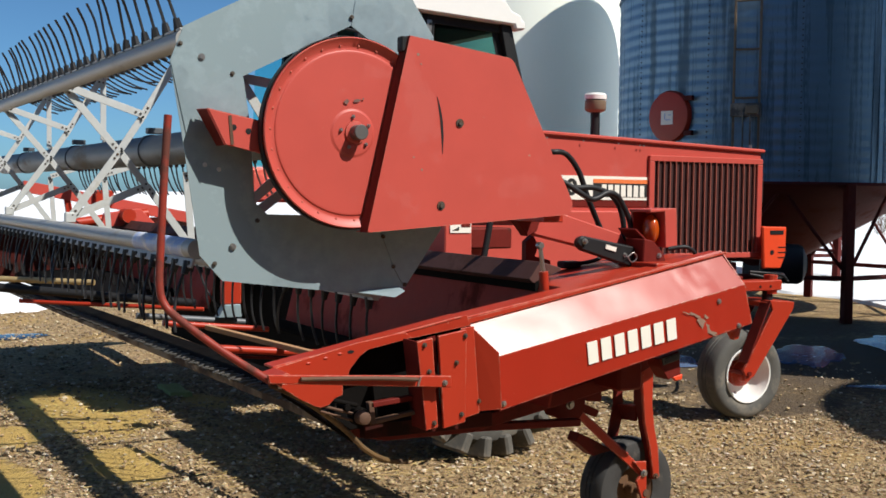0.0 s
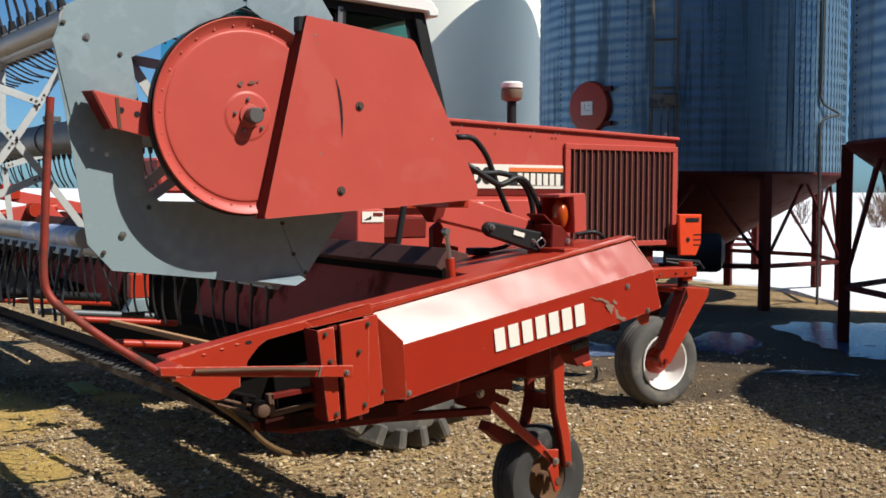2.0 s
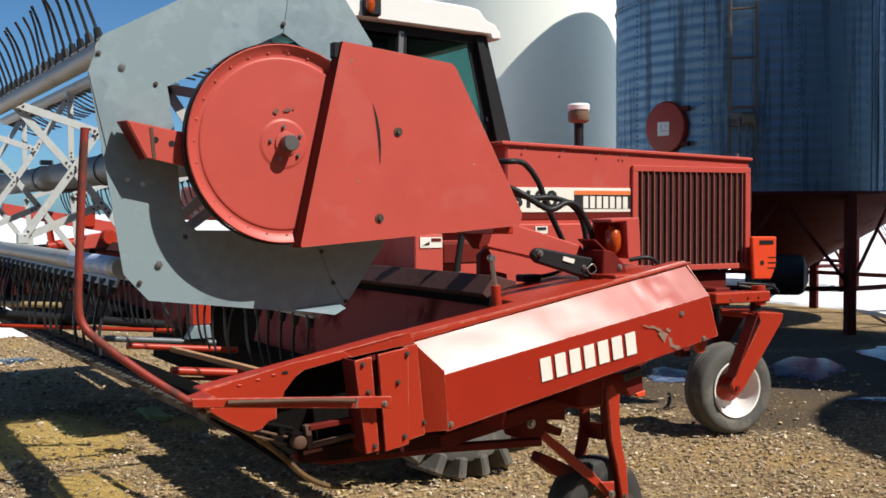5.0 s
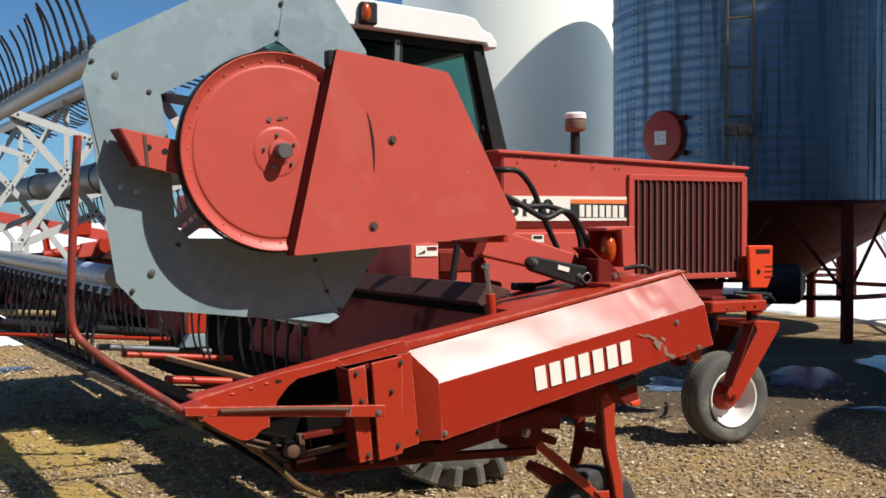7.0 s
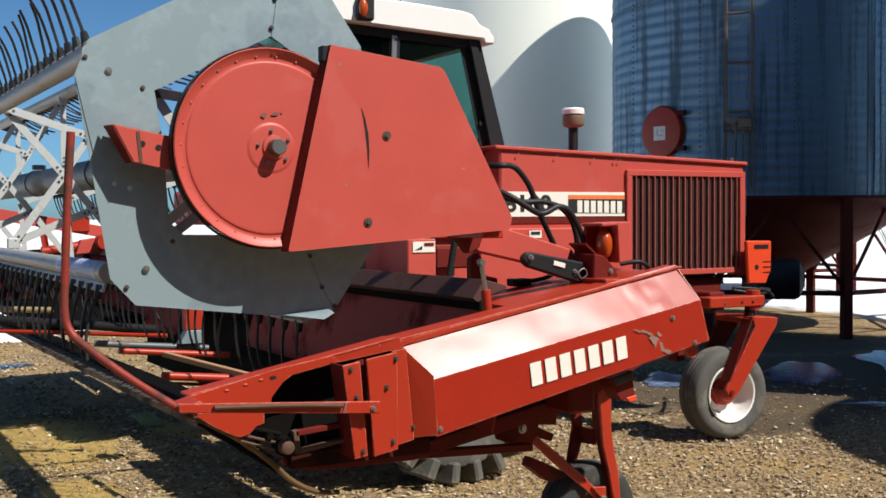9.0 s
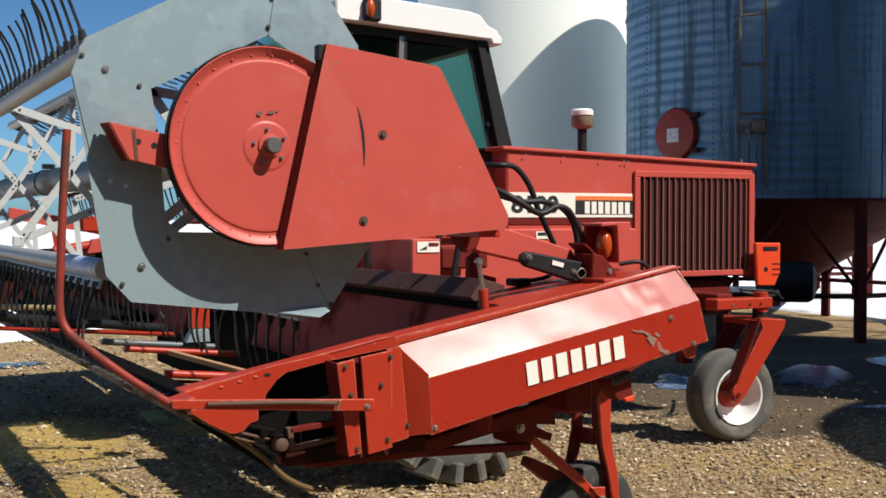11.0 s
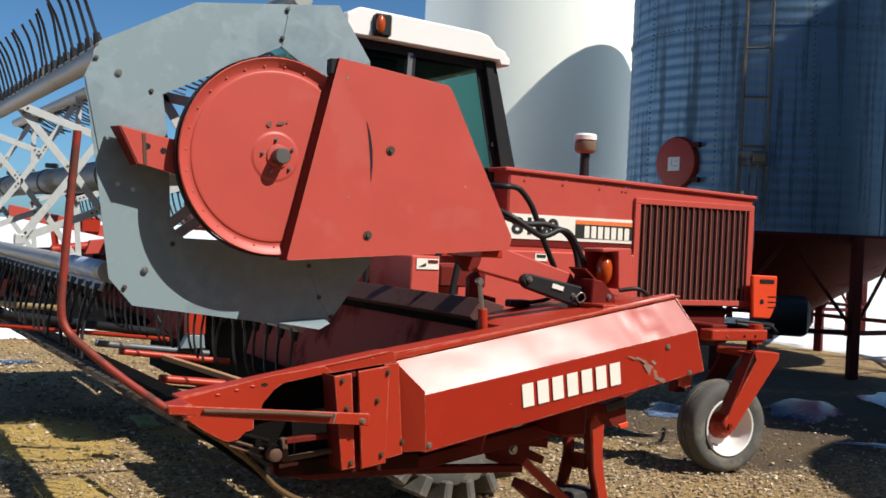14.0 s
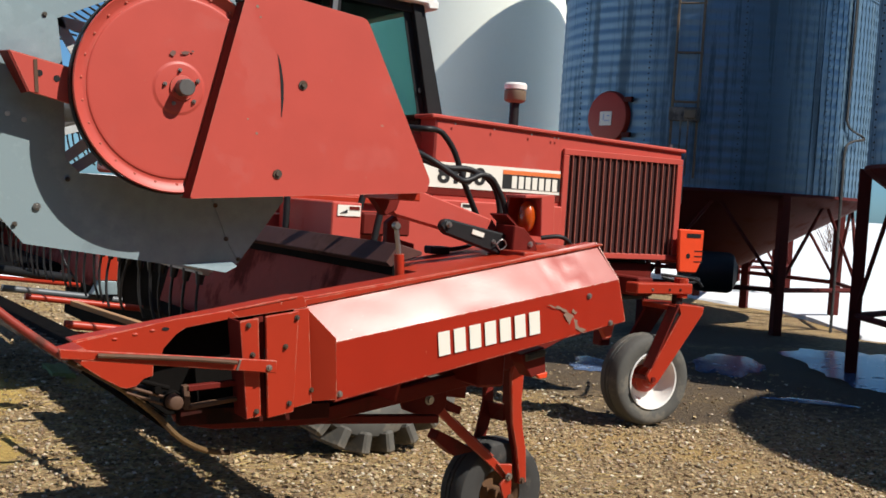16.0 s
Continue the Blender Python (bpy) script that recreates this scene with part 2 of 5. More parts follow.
RED_SHIELD = material("glossy_red_paint", (0.32, 0.021, 0.009), 0.3, scale=4, vary=0.1, bump=0.04, spec=0.32, wear=(0.5, 0.27, 0.2))
RED_SLAT = material("dusty_dark_red", (0.30, 0.08, 0.055), 0.6, vary=0.2)
GRILLE_DARK = material("grille_screen", (0.04, 0.009, 0.008), 0.9, vary=0.3, fine=300)
RED_SHEET = material("scratched_dark_red", (0.29, 0.034, 0.022), 0.55, dirt=(0.11, 0.015, 0.011), dirt_at=0.52, vary=0.15, streak=(1, 1, 0.8), spec=0.15)
LIP = material("dark_brown_red", (0.085, 0.040, 0.034), 0.6, dirt=(0.07, 0.032, 0.027), dirt_at=0.5, vary=0.2, spec=0.2)
BAT = material("dull_galvanised_bat", (0.36, 0.36, 0.345), 0.5, metal=0.25, dirt=(0.26, 0.24, 0.20), dirt_at=0.6, vary=0.1, streak=(1, 0.3, 1))
TINE = material("black_spring_steel", (0.012, 0.012, 0.013), 0.5, metal=0.2, vary=0.2)
GUARD_IRON = material("dark_worn_iron", (0.085, 0.08, 0.072), 0.55, metal=0.4, dirt=(0.27, 0.25, 0.22), dirt_at=0.53, vary=0.3)
SCRAPE = material("bare_scraped_metal", (0.27, 0.17, 0.125), 0.6, metal=0.2, vary=0.3)
STAIN = material("dark_bare_patch", (0.15, 0.075, 0.06), 0.7, vary=0.3)
BRASS = material("worn_yellow_paint", (0.42, 0.31, 0.15), 0.35, metal=0.3, vary=0.2, dirt=(0.2, 0.12, 0.05), dirt_at=0.6)
BLUE_DECAL = material("blue_sticker", (0.30, 0.38, 0.60), 0.45, dirt=(0.6, 0.62, 0.66), dirt_at=0.5, dirt_scale=12, vary=0.15)
YELLOW_SHOE = material("scuffed_yellow_steel", (0.15, 0.085, 0.03), 0.6, metal=0.2, dirt=(0.07, 0.04, 0.022), dirt_at=0.5, vary=0.3)
SHAFT = material("dark_shaft_steel", (0.14, 0.13, 0.125), 0.5, metal=0.6, vary=0.2)
ROD_RED = material("dull_scuffed_red", (0.24, 0.032, 0.02), 0.5, dirt=(0.11, 0.035, 0.025), dirt_at=0.5, dirt_scale=5, vary=0.2, spec=0.3)
STRAW = material("dry_straw", (0.42, 0.30, 0.11), 0.8, vary=0.3)


def stone_material():
    m = bpy.data.materials.new("gravel_stone")
    m.use_nodes = True
    n, link = m.node_tree.nodes, m.node_tree.links.new
    b = n["Principled BSDF"]
    b.inputs["Roughness"].default_value = 0.8
    geo = n.new("ShaderNodeNewGeometry")
    ramp = n.new("ShaderNodeValToRGB")
    e = ramp.color_ramp.elements
    e[0].color, e[1].color = (0.14, 0.092, 0.05, 1), (0.74, 0.65, 0.50, 1)
    for p, c in ((0.35, (0.30, 0.21, 0.11, 1)), (0.6, (0.48, 0.36, 0.205, 1)), (0.82, (0.21, 0.16, 0.11, 1)), (0.93, (0.52, 0.43, 0.31, 1))):
        e.new(p).color = c
    link(geo.outputs["Random Per Island"], ramp.inputs[0])
    co, t = n.new("ShaderNodeTexCoord"), n.new("ShaderNodeTexNoise")
    t.inputs["Scale"].default_value = 120
    link(co.outputs["Object"], t.inputs["Vector"])
    mix = n.new("ShaderNodeMix")
    mix.data_type, mix.blend_type = "RGBA", "OVERLAY"
    mix.inputs["Factor"].default_value = 0.5
    link(ramp.outputs[0], mix.inputs["A"])
    link(t.outputs["Color"], mix.inputs["B"])
    link(mix.outputs["Result"], b.inputs["Base Color"])
    return m


STONE = stone_material()


# ---- mesh helpers ----
def finish(name, bm, mat, parent=None, label="", smooth=False):
    me = bpy.data.meshes.new(name)
    bmesh.ops.recalc_face_normals(bm, faces=bm.faces)
    bm.to_mesh(me)
    bm.free()
    me.materials.append(mat)
    if smooth:
        for p in me.polygons:
            p.use_smooth = True
        me.set_sharp_from_angle(angle=radians(40))
    ob = new(name, me)
    if parent:
        ob.parent = parent
    if label:
        ob["label"] = label
    return ob


def part(name, bm, mat, parent, label="", smooth=False):
    return finish(name, bm, mat, parent, label, smooth)


def thing(name, label, category, group="", at=(0, 0, 0)):
    ob = new(name)
    ob.location = at
    return tagged(ob, label, category, group)


def bevelled(bm, w, seg=1):
    if w:
        bmesh.ops.bevel(bm, geom=[e for e in bm.edges], offset=w, segments=seg, affect="EDGES", clamp_overlap=True)
    return bm


def box(lo, hi, w=0.004, bm=None):
    bm2 = bmesh.new()
    bmesh.ops.create_cube(bm2, size=1, matrix=Matrix.Translation([(a + b) / 2 for a, b in zip(lo, hi)]) @ Matrix.Diagonal([abs(b - a) for a, b in zip(lo, hi)] + [1]))
    bevelled(bm2, w)
    return merged(bm, bm2)


def merged(bm, bm2):
    if bm is None:
        return bm2
    me = bpy.data.meshes.new("t")
    bm2.to_mesh(me)
    bm2.free()
    bm.from_mesh(me)
    bpy.data.meshes.remove(me)
    return bm


def prism(outline, y0, y1, w=0.003, bm=None, holes=()):
    """A plate whose outline lies in the x-z plane, between two values of y."""
    bm2 = bmesh.new()
    vs = [bm2.verts.new((x, y0, z)) for x, z in outline]
    if holes:
        edges = [bm2.edges.new((a, b)) for a, b in zip(vs, vs[1:] + vs[:1])]
        for h in holes:
            hv = [bm2.verts.new((x, y0, z)) for x, z in h]
            edges += [bm2.edges.new((a, b)) for a, b in zip(hv, hv[1:] + hv[:1])]
        bmesh.ops.triangle_fill(bm2, edges=edges, use_beauty=True)
    else:
        bm2.faces.new(vs)
    r = bmesh.ops.extrude_face_region(bm2, geom=bm2.faces[:])
    bmesh.ops.translate(bm2, vec=(0, y1 - y0, 0), verts=[g for g in r["geom"] if isinstance(g, bmesh.types.BMVert)])
    if w and not holes:
        bevelled(bm2, w)
    return merged(bm, bm2)


def rod(a, b, r, r2=None, seg=14, bm=None, caps=True):
    """A round bar from a to b."""
    a, b = Vector(a), Vector(b)
    d = b - a
    m = Matrix.Translation((a + b) / 2) @ d.to_track_quat("Z", "Y").to_matrix().to_4x4()
    bm2 = bmesh.new()
    bmesh.ops.create_cone(bm2, cap_ends=caps, segments=seg, radius1=r, radius2=r if r2 is None else r2, depth=d.length, matrix=m)
    return merged(bm, bm2)


def bar(a, b, w, t, up=(0, 0, 1), bevel=0.002, bm=None):
    """A flat bar from a to b: width w along up, thickness t across."""
    a, b = Vector(a), Vector(b)
    z = (b - a).normalized()
    u = Vector(up)
    x = (u - z * u.dot(z)).normalized()
    y = z.cross(x)
    m = Matrix((x, y, z)).transposed().to_4x4()
    m.translation = (a + b) / 2
    bm2 = bmesh.new()
    bmesh.ops.create_cube(bm2, size=1, matrix=m @ Matrix.Diagonal((w, t, (b - a).length, 1)))
    bevelled(bm2, bevel)
    return merged(bm, bm2)


def pipe(points, r, seg=10, bm=None, smooth_steps=6):
    """A round tube that follows a smooth line through the points."""
    pts = [Vector(p) for p in points]
    fine = []
    for i in range(len(pts) - 1):
        p0, p1, p2, p3 = pts[max(0, i - 1)], pts[i], pts[i + 1], pts[min(len(pts) - 1, i + 2)]
        for k in range(smooth_steps):
            t = k / smooth_steps
            fine.append(0.5 * ((2 * p1) + (p2 - p0) * t + (2 * p0 - 5 * p1 + 4 * p2 - p3) * t * t + (3 * p1 - p0 - 3 * p2 + p3) * t ** 3))
    fine.append(pts[-1])
    bm2 = bmesh.new()
    rings = []
    n = None
    for i, p in enumerate(fine):
        d = (fine[min(i + 1, len(fine) - 1)] - fine[max(i - 1, 0)]).normalized()
        n = (n - d * n.dot(d)).normalized() if n else d.orthogonal().normalized()
        s = d.cross(n)
        rings.append([bm2.verts.new(p + r * (math.cos(a) * n + math.sin(a) * s)) for a in (2 * math.pi * k / seg for k in range(seg))])
    for a, b in zip(rings, rings[1:]):
        for k in range(seg):
            bm2.faces.new((a[k], a[(k + 1) % seg], b[(k + 1) % seg], b[k]))
    bm2.faces.new(rings[0])
    bm2.faces.new(rings[-1])
    return merged(bm, bm2)


def lathe(profile, m, seg=48, bm=None, closed=False):
    """Turns a profile of (radius, height) about the z axis of the pose m."""
    bm2 = bmesh.new()
    rings = []
    for r, h in profile:
        rings.append([bm2.verts.new(m @ Vector((r * math.cos(a), r * math.sin(a), h))) for a in (2 * math.pi * k / seg for k in range(seg))] if r > 1e-6 else [bm2.verts.new(m @ Vector((0, 0, h)))])
    pairs = list(zip(rings, rings[1:])) + ([(rings[-1], rings[0])] if closed else [])
    for a, b in pairs:
        for k in range(seg):
            q = (k + 1) % seg
            if len(a) == 1 and len(b) == 1:
                continue
            if len(a) == 1:
                bm2.faces.new((a[0], b[q], b[k]))
            elif len(b) == 1:
                bm2.faces.new((a[k], a[q], b[0]))
            else:
                bm2.faces.new((a[k], a[q], b[q], b[k]))
    return merged(bm, bm2)


def toward(x, y, z):
    """A pose at a place whose z axis points at the front side (minus y) of the machine."""
    return pose(x, y, z, 90, 0, 0)


def bolt(p, r=0.011, h=0.012, bm=None, washer=1.5):
    r, h = r * 0.58, h * 0.75
    m = toward(*p)
    bm = lathe([(0, 0.004), (r * washer, 0.004), (r * washer, 0)], m, 14, bm)
    return lathe([(0, h), (r * 0.9, h), (r, h * 0.8), (r, 0)], m, 6, bm)


# ---- ground ----
def fade(a, b, t):
    t = max(0.0, min(1.0, (t - a) / (b - a)))
    return t * t * (3 - 2 * t)


def yard_edge(a):
    """How far the bare yard reaches from its middle, in the direction a (degrees)."""
    knots = [(-180, 70), (-60, 70), (-15, 16), (10, 8.6), (30, 8.2), (44, 12.6), (60, 19), (80, 16), (111, 11.7), (150, 16), (180, 70)]
    a = (a + 180) % 360 - 180
    for (a0, r0), (a1, r1) in zip(knots, knots[1:]):
        if a0 <= a <= a1:
            return r0 + (r1 - r0) * fade(a0, a1, a)
    return 14


MID = (7.0, 6.0)


def sheet(name, radius_of, rings, seg, height, mat):
    bm = bmesh.new()
    prev = None
    for i in range(rings):
        ring = []
        for k in range(seg):
            a = 360 * k / seg
            r = radius_of(a, i / (rings - 1))
            x, y = MID[0] + r * math.cos(radians(a)), MID[1] + r * math.sin(radians(a))
            ring.append(bm.verts.new((x, y, height(x, y, i / (rings - 1)))))
        if prev:
            for k in range(seg):
                bm.faces.new((prev[k], prev[(k + 1) % seg], ring[(k + 1) % seg], ring[k]))
        else:
            first = ring
        prev = ring
    if rings and radius_of(0, 0) < 1:
        bm.faces.new(first)
    return finish(name, bm, mat, smooth=True)


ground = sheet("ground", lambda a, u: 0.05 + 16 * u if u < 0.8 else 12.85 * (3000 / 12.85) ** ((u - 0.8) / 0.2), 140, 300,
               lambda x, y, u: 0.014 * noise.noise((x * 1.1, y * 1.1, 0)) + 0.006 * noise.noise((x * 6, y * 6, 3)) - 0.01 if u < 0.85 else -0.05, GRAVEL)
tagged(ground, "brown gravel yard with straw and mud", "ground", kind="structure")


def snow_r(a, u):
    e = yard_edge(a) + 0.55 * noise.noise((math.cos(radians(a)) * 6, math.sin(radians(a)) * 6, 7)) + 0.25 * noise.noise((math.cos(radians(a)) * 25, math.sin(radians(a)) * 25, 9))
    return e * (2500 / e) ** (u ** 1.6)


snow = sheet("snow", snow_r, 70, 420, lambda x, y, u: -0.012 if u == 0 else 0.03 + 0.10 * fade(0, 0.15, u) + 0.03 * noise.noise((x * 0.8, y * 0.8, 2)), SNOW)
tagged(snow, "old white snow field around the yard", "snow", kind="structure")


def blob_sheet(name, mid, rx, ry, turn, z, mat, label, category, seed):
    bm = bmesh.new()
    rings = []
    for u in (0.35, 0.7, 1.0):
        ring = []
        for k in range(56):
            a = 2 * math.pi * k / 56
            w = 1 + 0.35 * noise.noise((math.cos(a) * 1.7, math.sin(a) * 1.7, seed)) + 0.16 * noise.noise((math.cos(a) * 6, math.sin(a) * 6, seed))
            p = Matrix.Rotation(turn, 2) @ Vector((rx * u * w * math.cos(a), ry * u * w * math.sin(a)))
            ring.append(bm.verts.new((mid[0] + p.x, mid[1] + p.y, z - (0.012 if u == 1 else 0))))
        rings.append(ring)
    bm.faces.new(rings[0])
    for a, b in zip(rings, rings[1:]):
        for k in range(56):
            bm.faces.new((a[k], a[(k + 1) % 56], b[(k + 1) % 56], b[k]))
    return tagged(finish(name, bm, mat, smooth=True), label, category, kind="structure")


blob_sheet("puddle", (8.2, 9.25), 0.55, 0.24, 0.88, 0.012, ICE, "thin wet ice puddle on gravel", "puddle", 11)
blob_sheet("puddle", (9.85, 8.95), 0.9, 0.36, 0.72, 0.012, ICE, "thin wet ice puddle on gravel", "puddle", 12)
blob_sheet("ice_patch", (11.6, 8.2), 1.9, 0.95, 0.9, 0.012, ICE, "wet grey ice patch beside the bin legs", "ice", 13)
blob_sheet("puddle", (8.9, 7.0), 0.42, 0.10, -0.8, 0.010, ICE, "thin wet ice puddle on gravel", "puddle", 17)
blob_sheet("puddle", (2.25, 14.1), 0.45, 0.25, 0.1, 0.008, WATER, "shallow puddle of melt water on gravel", "puddle", 15)


# ---- an unseen ribbed wall behind the path, added to cut the sky fill ----
BLOCK_WALL = material("block_wall_grey", (0.085, 0.10, 0.125), 0.7, dirt=(0.065, 0.075, 0.09), dirt_at=0.5, vary=0.2, streak=(3, 3, 0.3))
bm = box((-16, -7.3, -0.05), (13, -7.0, 6.6), 0.01)
for k in range(72):
    bm = box((-15.9 + 0.4 * k, -6.998, 0.0), (-15.8 + 0.4 * k, -6.96, 6.4), 0.008, bm)
tagged(finish("wall_south", bm, BLOCK_WALL), "unseen grey wall added to block sky light", "wall", kind="structure")

# ---- grain bins ----
def bin_shell(R, z0, z1, pitch, depth, seg=120):
    n = int((z1 - z0) / pitch * 6)
    prof = [(R + depth * math.cos(2 * math.pi * i / 6), z0 + (z1 - z0) * i / n) for i in range(n + 1)]
    return lathe(prof, Matrix.Identity(4), seg)


LAP = 4.85
SEAMS = [radians(-79.5 + 31 * k) for k in range(11)]


def steel_bin(at, turn, R=2.4, z0=1.94, z1=7.0, top=8.3, ribs=None, label="corrugated steel hopper grain bin on red legs"):
    th = thing("grain_bin", label, "grain bin", "hopper grain bins", (*at, 0))
    th.rotation_euler.z = turn
    part("shell", bin_shell(R, z0, z1, 0.156, 0.0042), BIN_STEEL, th, smooth=True)
    bolts = bmesh.new()
    for a in SEAMS:
        for i in range(int((z1 - z0) / 0.078)):
            bmesh.ops.create_cube(bolts, size=0.016, matrix=Matrix.Translation(((R + 0.006) * math.cos(a), (R + 0.006) * math.sin(a), z0 + 0.04 + 0.078 * i)))
    for i in range(160):
        a = 2 * math.pi * i / 160
        bmesh.ops.create_cube(bolts, size=0.014, matrix=Matrix.Translation(((R + 0.016) * math.cos(a), (R + 0.016) * math.sin(a), LAP)))
    part("seam_bolts", bolts, RUBBER, th, "rows of small dark bolts")
    part("hoop", lathe([(R - 0.004, LAP - 0.03), (R + 0.015, LAP - 0.03), (R + 0.015, LAP - 0.004), (R - 0.004, LAP - 0.004)], Matrix.Identity(4), 96, closed=True), BIN_STEEL, th)
    if ribs:
        for k in range(int((ribs[1] - ribs[0]) / 2.6)):
            a = radians(ribs[0] + 2.6 * k)
            part("stiffener", bar(((R + 0.003) * math.cos(a), (R + 0.003) * math.sin(a), z0), ((R + 0.003) * math.cos(a), (R + 0.003) * math.sin(a), z1), 0.022, 0.012, (-math.sin(a), math.cos(a), 0), 0.004), BIN_STEEL, th)
    part("roof", lathe([(R + 0.06, z1 - 0.03), (R + 0.06, z1), (0.35, top), (0.35, top + 0.12), (0, top + 0.14)], Matrix.Identity(4), 64), BIN_STEEL, th)
    part("hopper", lathe([(R + 0.02, z0 + 0.04), (R + 0.03, z0), (R - 0.02, z0 - 0.05), (0.22, 0.62), (0.22, 0.45), (0, 0.45)], Matrix.Identity(4), 72), RED_HOPPER, th, smooth=True)
    N = 8
    pts = [(R * math.cos(2 * math.pi * k / N), R * math.sin(2 * math.pi * k / N)) for k in range(N)]
    for k, (x, y) in enumerate(pts):
        part("leg", bar((x, y, 0), (x, y, z0 + 0.02), 0.13, 0.13, (math.cos(2 * math.pi * k / N), math.sin(2 * math.pi * k / N), 0), 0.006), RED_HOPPER, th)
        q = pts[(k + 1) % N]
        part("brace", rod((x, y, 0.66), ((x + q[0]) / 2, (y + q[1]) / 2, z0 - 0.05), 0.025, seg=8), RED_HOPPER, th)
        part("brace", rod((q[0], q[1], 0.66), ((x + q[0]) / 2, (y + q[1]) / 2, z0 - 0.05), 0.025, seg=8), RED_HOPPER, th)
        part("ring_pipe", rod((x, y, 0.63), (q[0], q[1], 0.63), 0.035, seg=8), RED_HOPPER, th)
    return th


BIN1 = (13.67, 13.31)
bin_a = steel_bin(BIN1, radians(251.5), ribs=(8, 60))
bin_b = steel_bin((12.40, 6.29), radians(127), z0=2.2)
# three bins out of sight, placed and sized by the shadows they cast
unseen_bin_c = steel_bin((12.55, -0.50), 0.2, R=2.97, z1=6.8, top=8.3)
unseen_bin_d = steel_bin((15.80, 3.41), 0.2, R=1.9, z1=13.09, top=13.66)
unseen_bin_e = steel_bin((17.63, 18.05), 0.2, R=2.35, z1=8.79, top=9.56)

auger = thing("unload_auger", "black auger boot and motor under the bin hopper", "auger", at=(*BIN1, 0))
part("boot", box((-0.3, -0.25, 0.42), (0.3, 0.25, 0.86), 0.03), BLACK, auger)
motor = part("motor", lathe([(0, -0.34), (0.20, -0.34), (0.25, -0.30), (0.27, -0.22), (0.27, 0.16), (0.24, 0.22), (0.12, 0.27), (0, 0.27)], pose(-1.95, -2.25, 0.86, 90, 0, 45), 28), BLACK, auger, smooth=True)
part("end_cover", lathe([(0, 0.29), (0.10, 0.285), (0.13, 0.26)], pose(-1.95, -2.25, 0.86, 90, 0, 45), 20), GREASE, motor, smooth=True)
part("pulley", lathe([(0.02, -0.03), (0.24, -0.03), (0.24, 0.03), (0.02, 0.03)], pose(-1.55, -1.95, 0.80, 90, 0, 45), 28), BLACK, auger)
part("drive_tube", rod((-1.6, -2.0, 0.70), (0.1, 0.0, 0.66), 0.10, seg=18), BLACK, auger, smooth=True)
part("tube", rod((0.2, 0.1, 0.68), (3.4, 2.6, 0.75), 0.09, seg=18), BLACK, auger, smooth=True)
cable = thing("power_cable", "black power cables hanging on the bin wall", "cable", at=(*BIN1, 0))
for d in (0.0, 0.5):
    part("cable", pipe([((2.44 + o) * math.cos(radians(a + d)), (2.44 + o) * math.sin(radians(a + d)), z) for a, z, o in ((275, 7.0, 0), (275, 5.0, 0), (274.5, 3.3, 0), (274.5, 3.05, 0), (277, 2.93, 0.02), (283, 2.84 - 0.04 * d, 0.08), (277, 2.76, 0.02), (274.5, 2.62, 0), (274.5, 2.1, 0), (274.5, 1.0, 0), (274.5, 0.05, 0))], 0.014, 6, None, 4), RUBBER, cable, smooth=True)


def shrub(at, h, seed):
    g = random.Random(seed)
    th = thing("shrub", "bare leafless shrub on the snow", "shrub", "bare shrubs beyond the yard", (*at, 0.05))
    bm = None
    for k in range(26):
        a, l = g.uniform(0, 6.28), h * g.uniform(0.6, 1.0)
        p = [(0.25 * g.uniform(-1, 1), 0.25 * g.uniform(-1, 1), 0)]
        for q in (0.35, 0.7, 1.0):
            p.append((p[0][0] + l * 0.55 * q * math.cos(a) + 0.06 * g.uniform(-1, 1), p[0][1] + l * 0.55 * q * math.sin(a) + 0.06 * g.uniform(-1, 1), l * q))
        bm = pipe(p, 0.012, 4, bm, 2)
        for j in (1, 2):
            b = g.uniform(0, 6.28)
            bm = pipe([p[j], (p[j][0] + 0.3 * l * math.cos(b), p[j][1] + 0.3 * l * math.sin(b), p[j][2] + 0.35 * l)], 0.007, 4, bm, 2)
    part("twig_clump", bm, RUST, th)
    return th


base_shrub = shrub((47.0, 33.0), 1.9, 2)
for k, (x, y, s) in enumerate(((49, 30.5, 1.2), (45, 36.5, 0.8), (52, 34, 1.3), (54, 38, 1.1), (44, 31.5, 0.7), (50, 36, 0.9))):
    o = copy_thing(base_shrub, pose(x, y, 0.05, 0, 0, 70 * k))
    o.scale = (s, s, s)

# round hatch with a label, and a ladder, on the nearest bin
white_bin = thing("white_bin", "smooth white painted steel grain bin", "grain bin", "", (16.7, 25.2, 0))
part("shell", lathe([(3.0, 0), (3.0, 10.0)], Matrix.Identity(4), 96), BIN_WHITE, white_bin, smooth=True)
part("roof", lathe([(3.05, 9.97), (0.4, 11.8), (0, 11.85)], Matrix.Identity(4), 64), BIN_WHITE, white_bin, smooth=True)


def on_bin(ang, z, out=0.0, R=2.4):
    return Vector((R * math.cos(ang) + out * math.cos(ang), R * math.sin(ang) + out * math.sin(ang), z)) + Vector((*BIN1, 0))


def bin_pose(ang, z, out=0.0):
    m = pose(0, 0, 0, 90, 0, math.degrees(ang) + 90)
    m.translation = on_bin(ang, z, out)
    return m


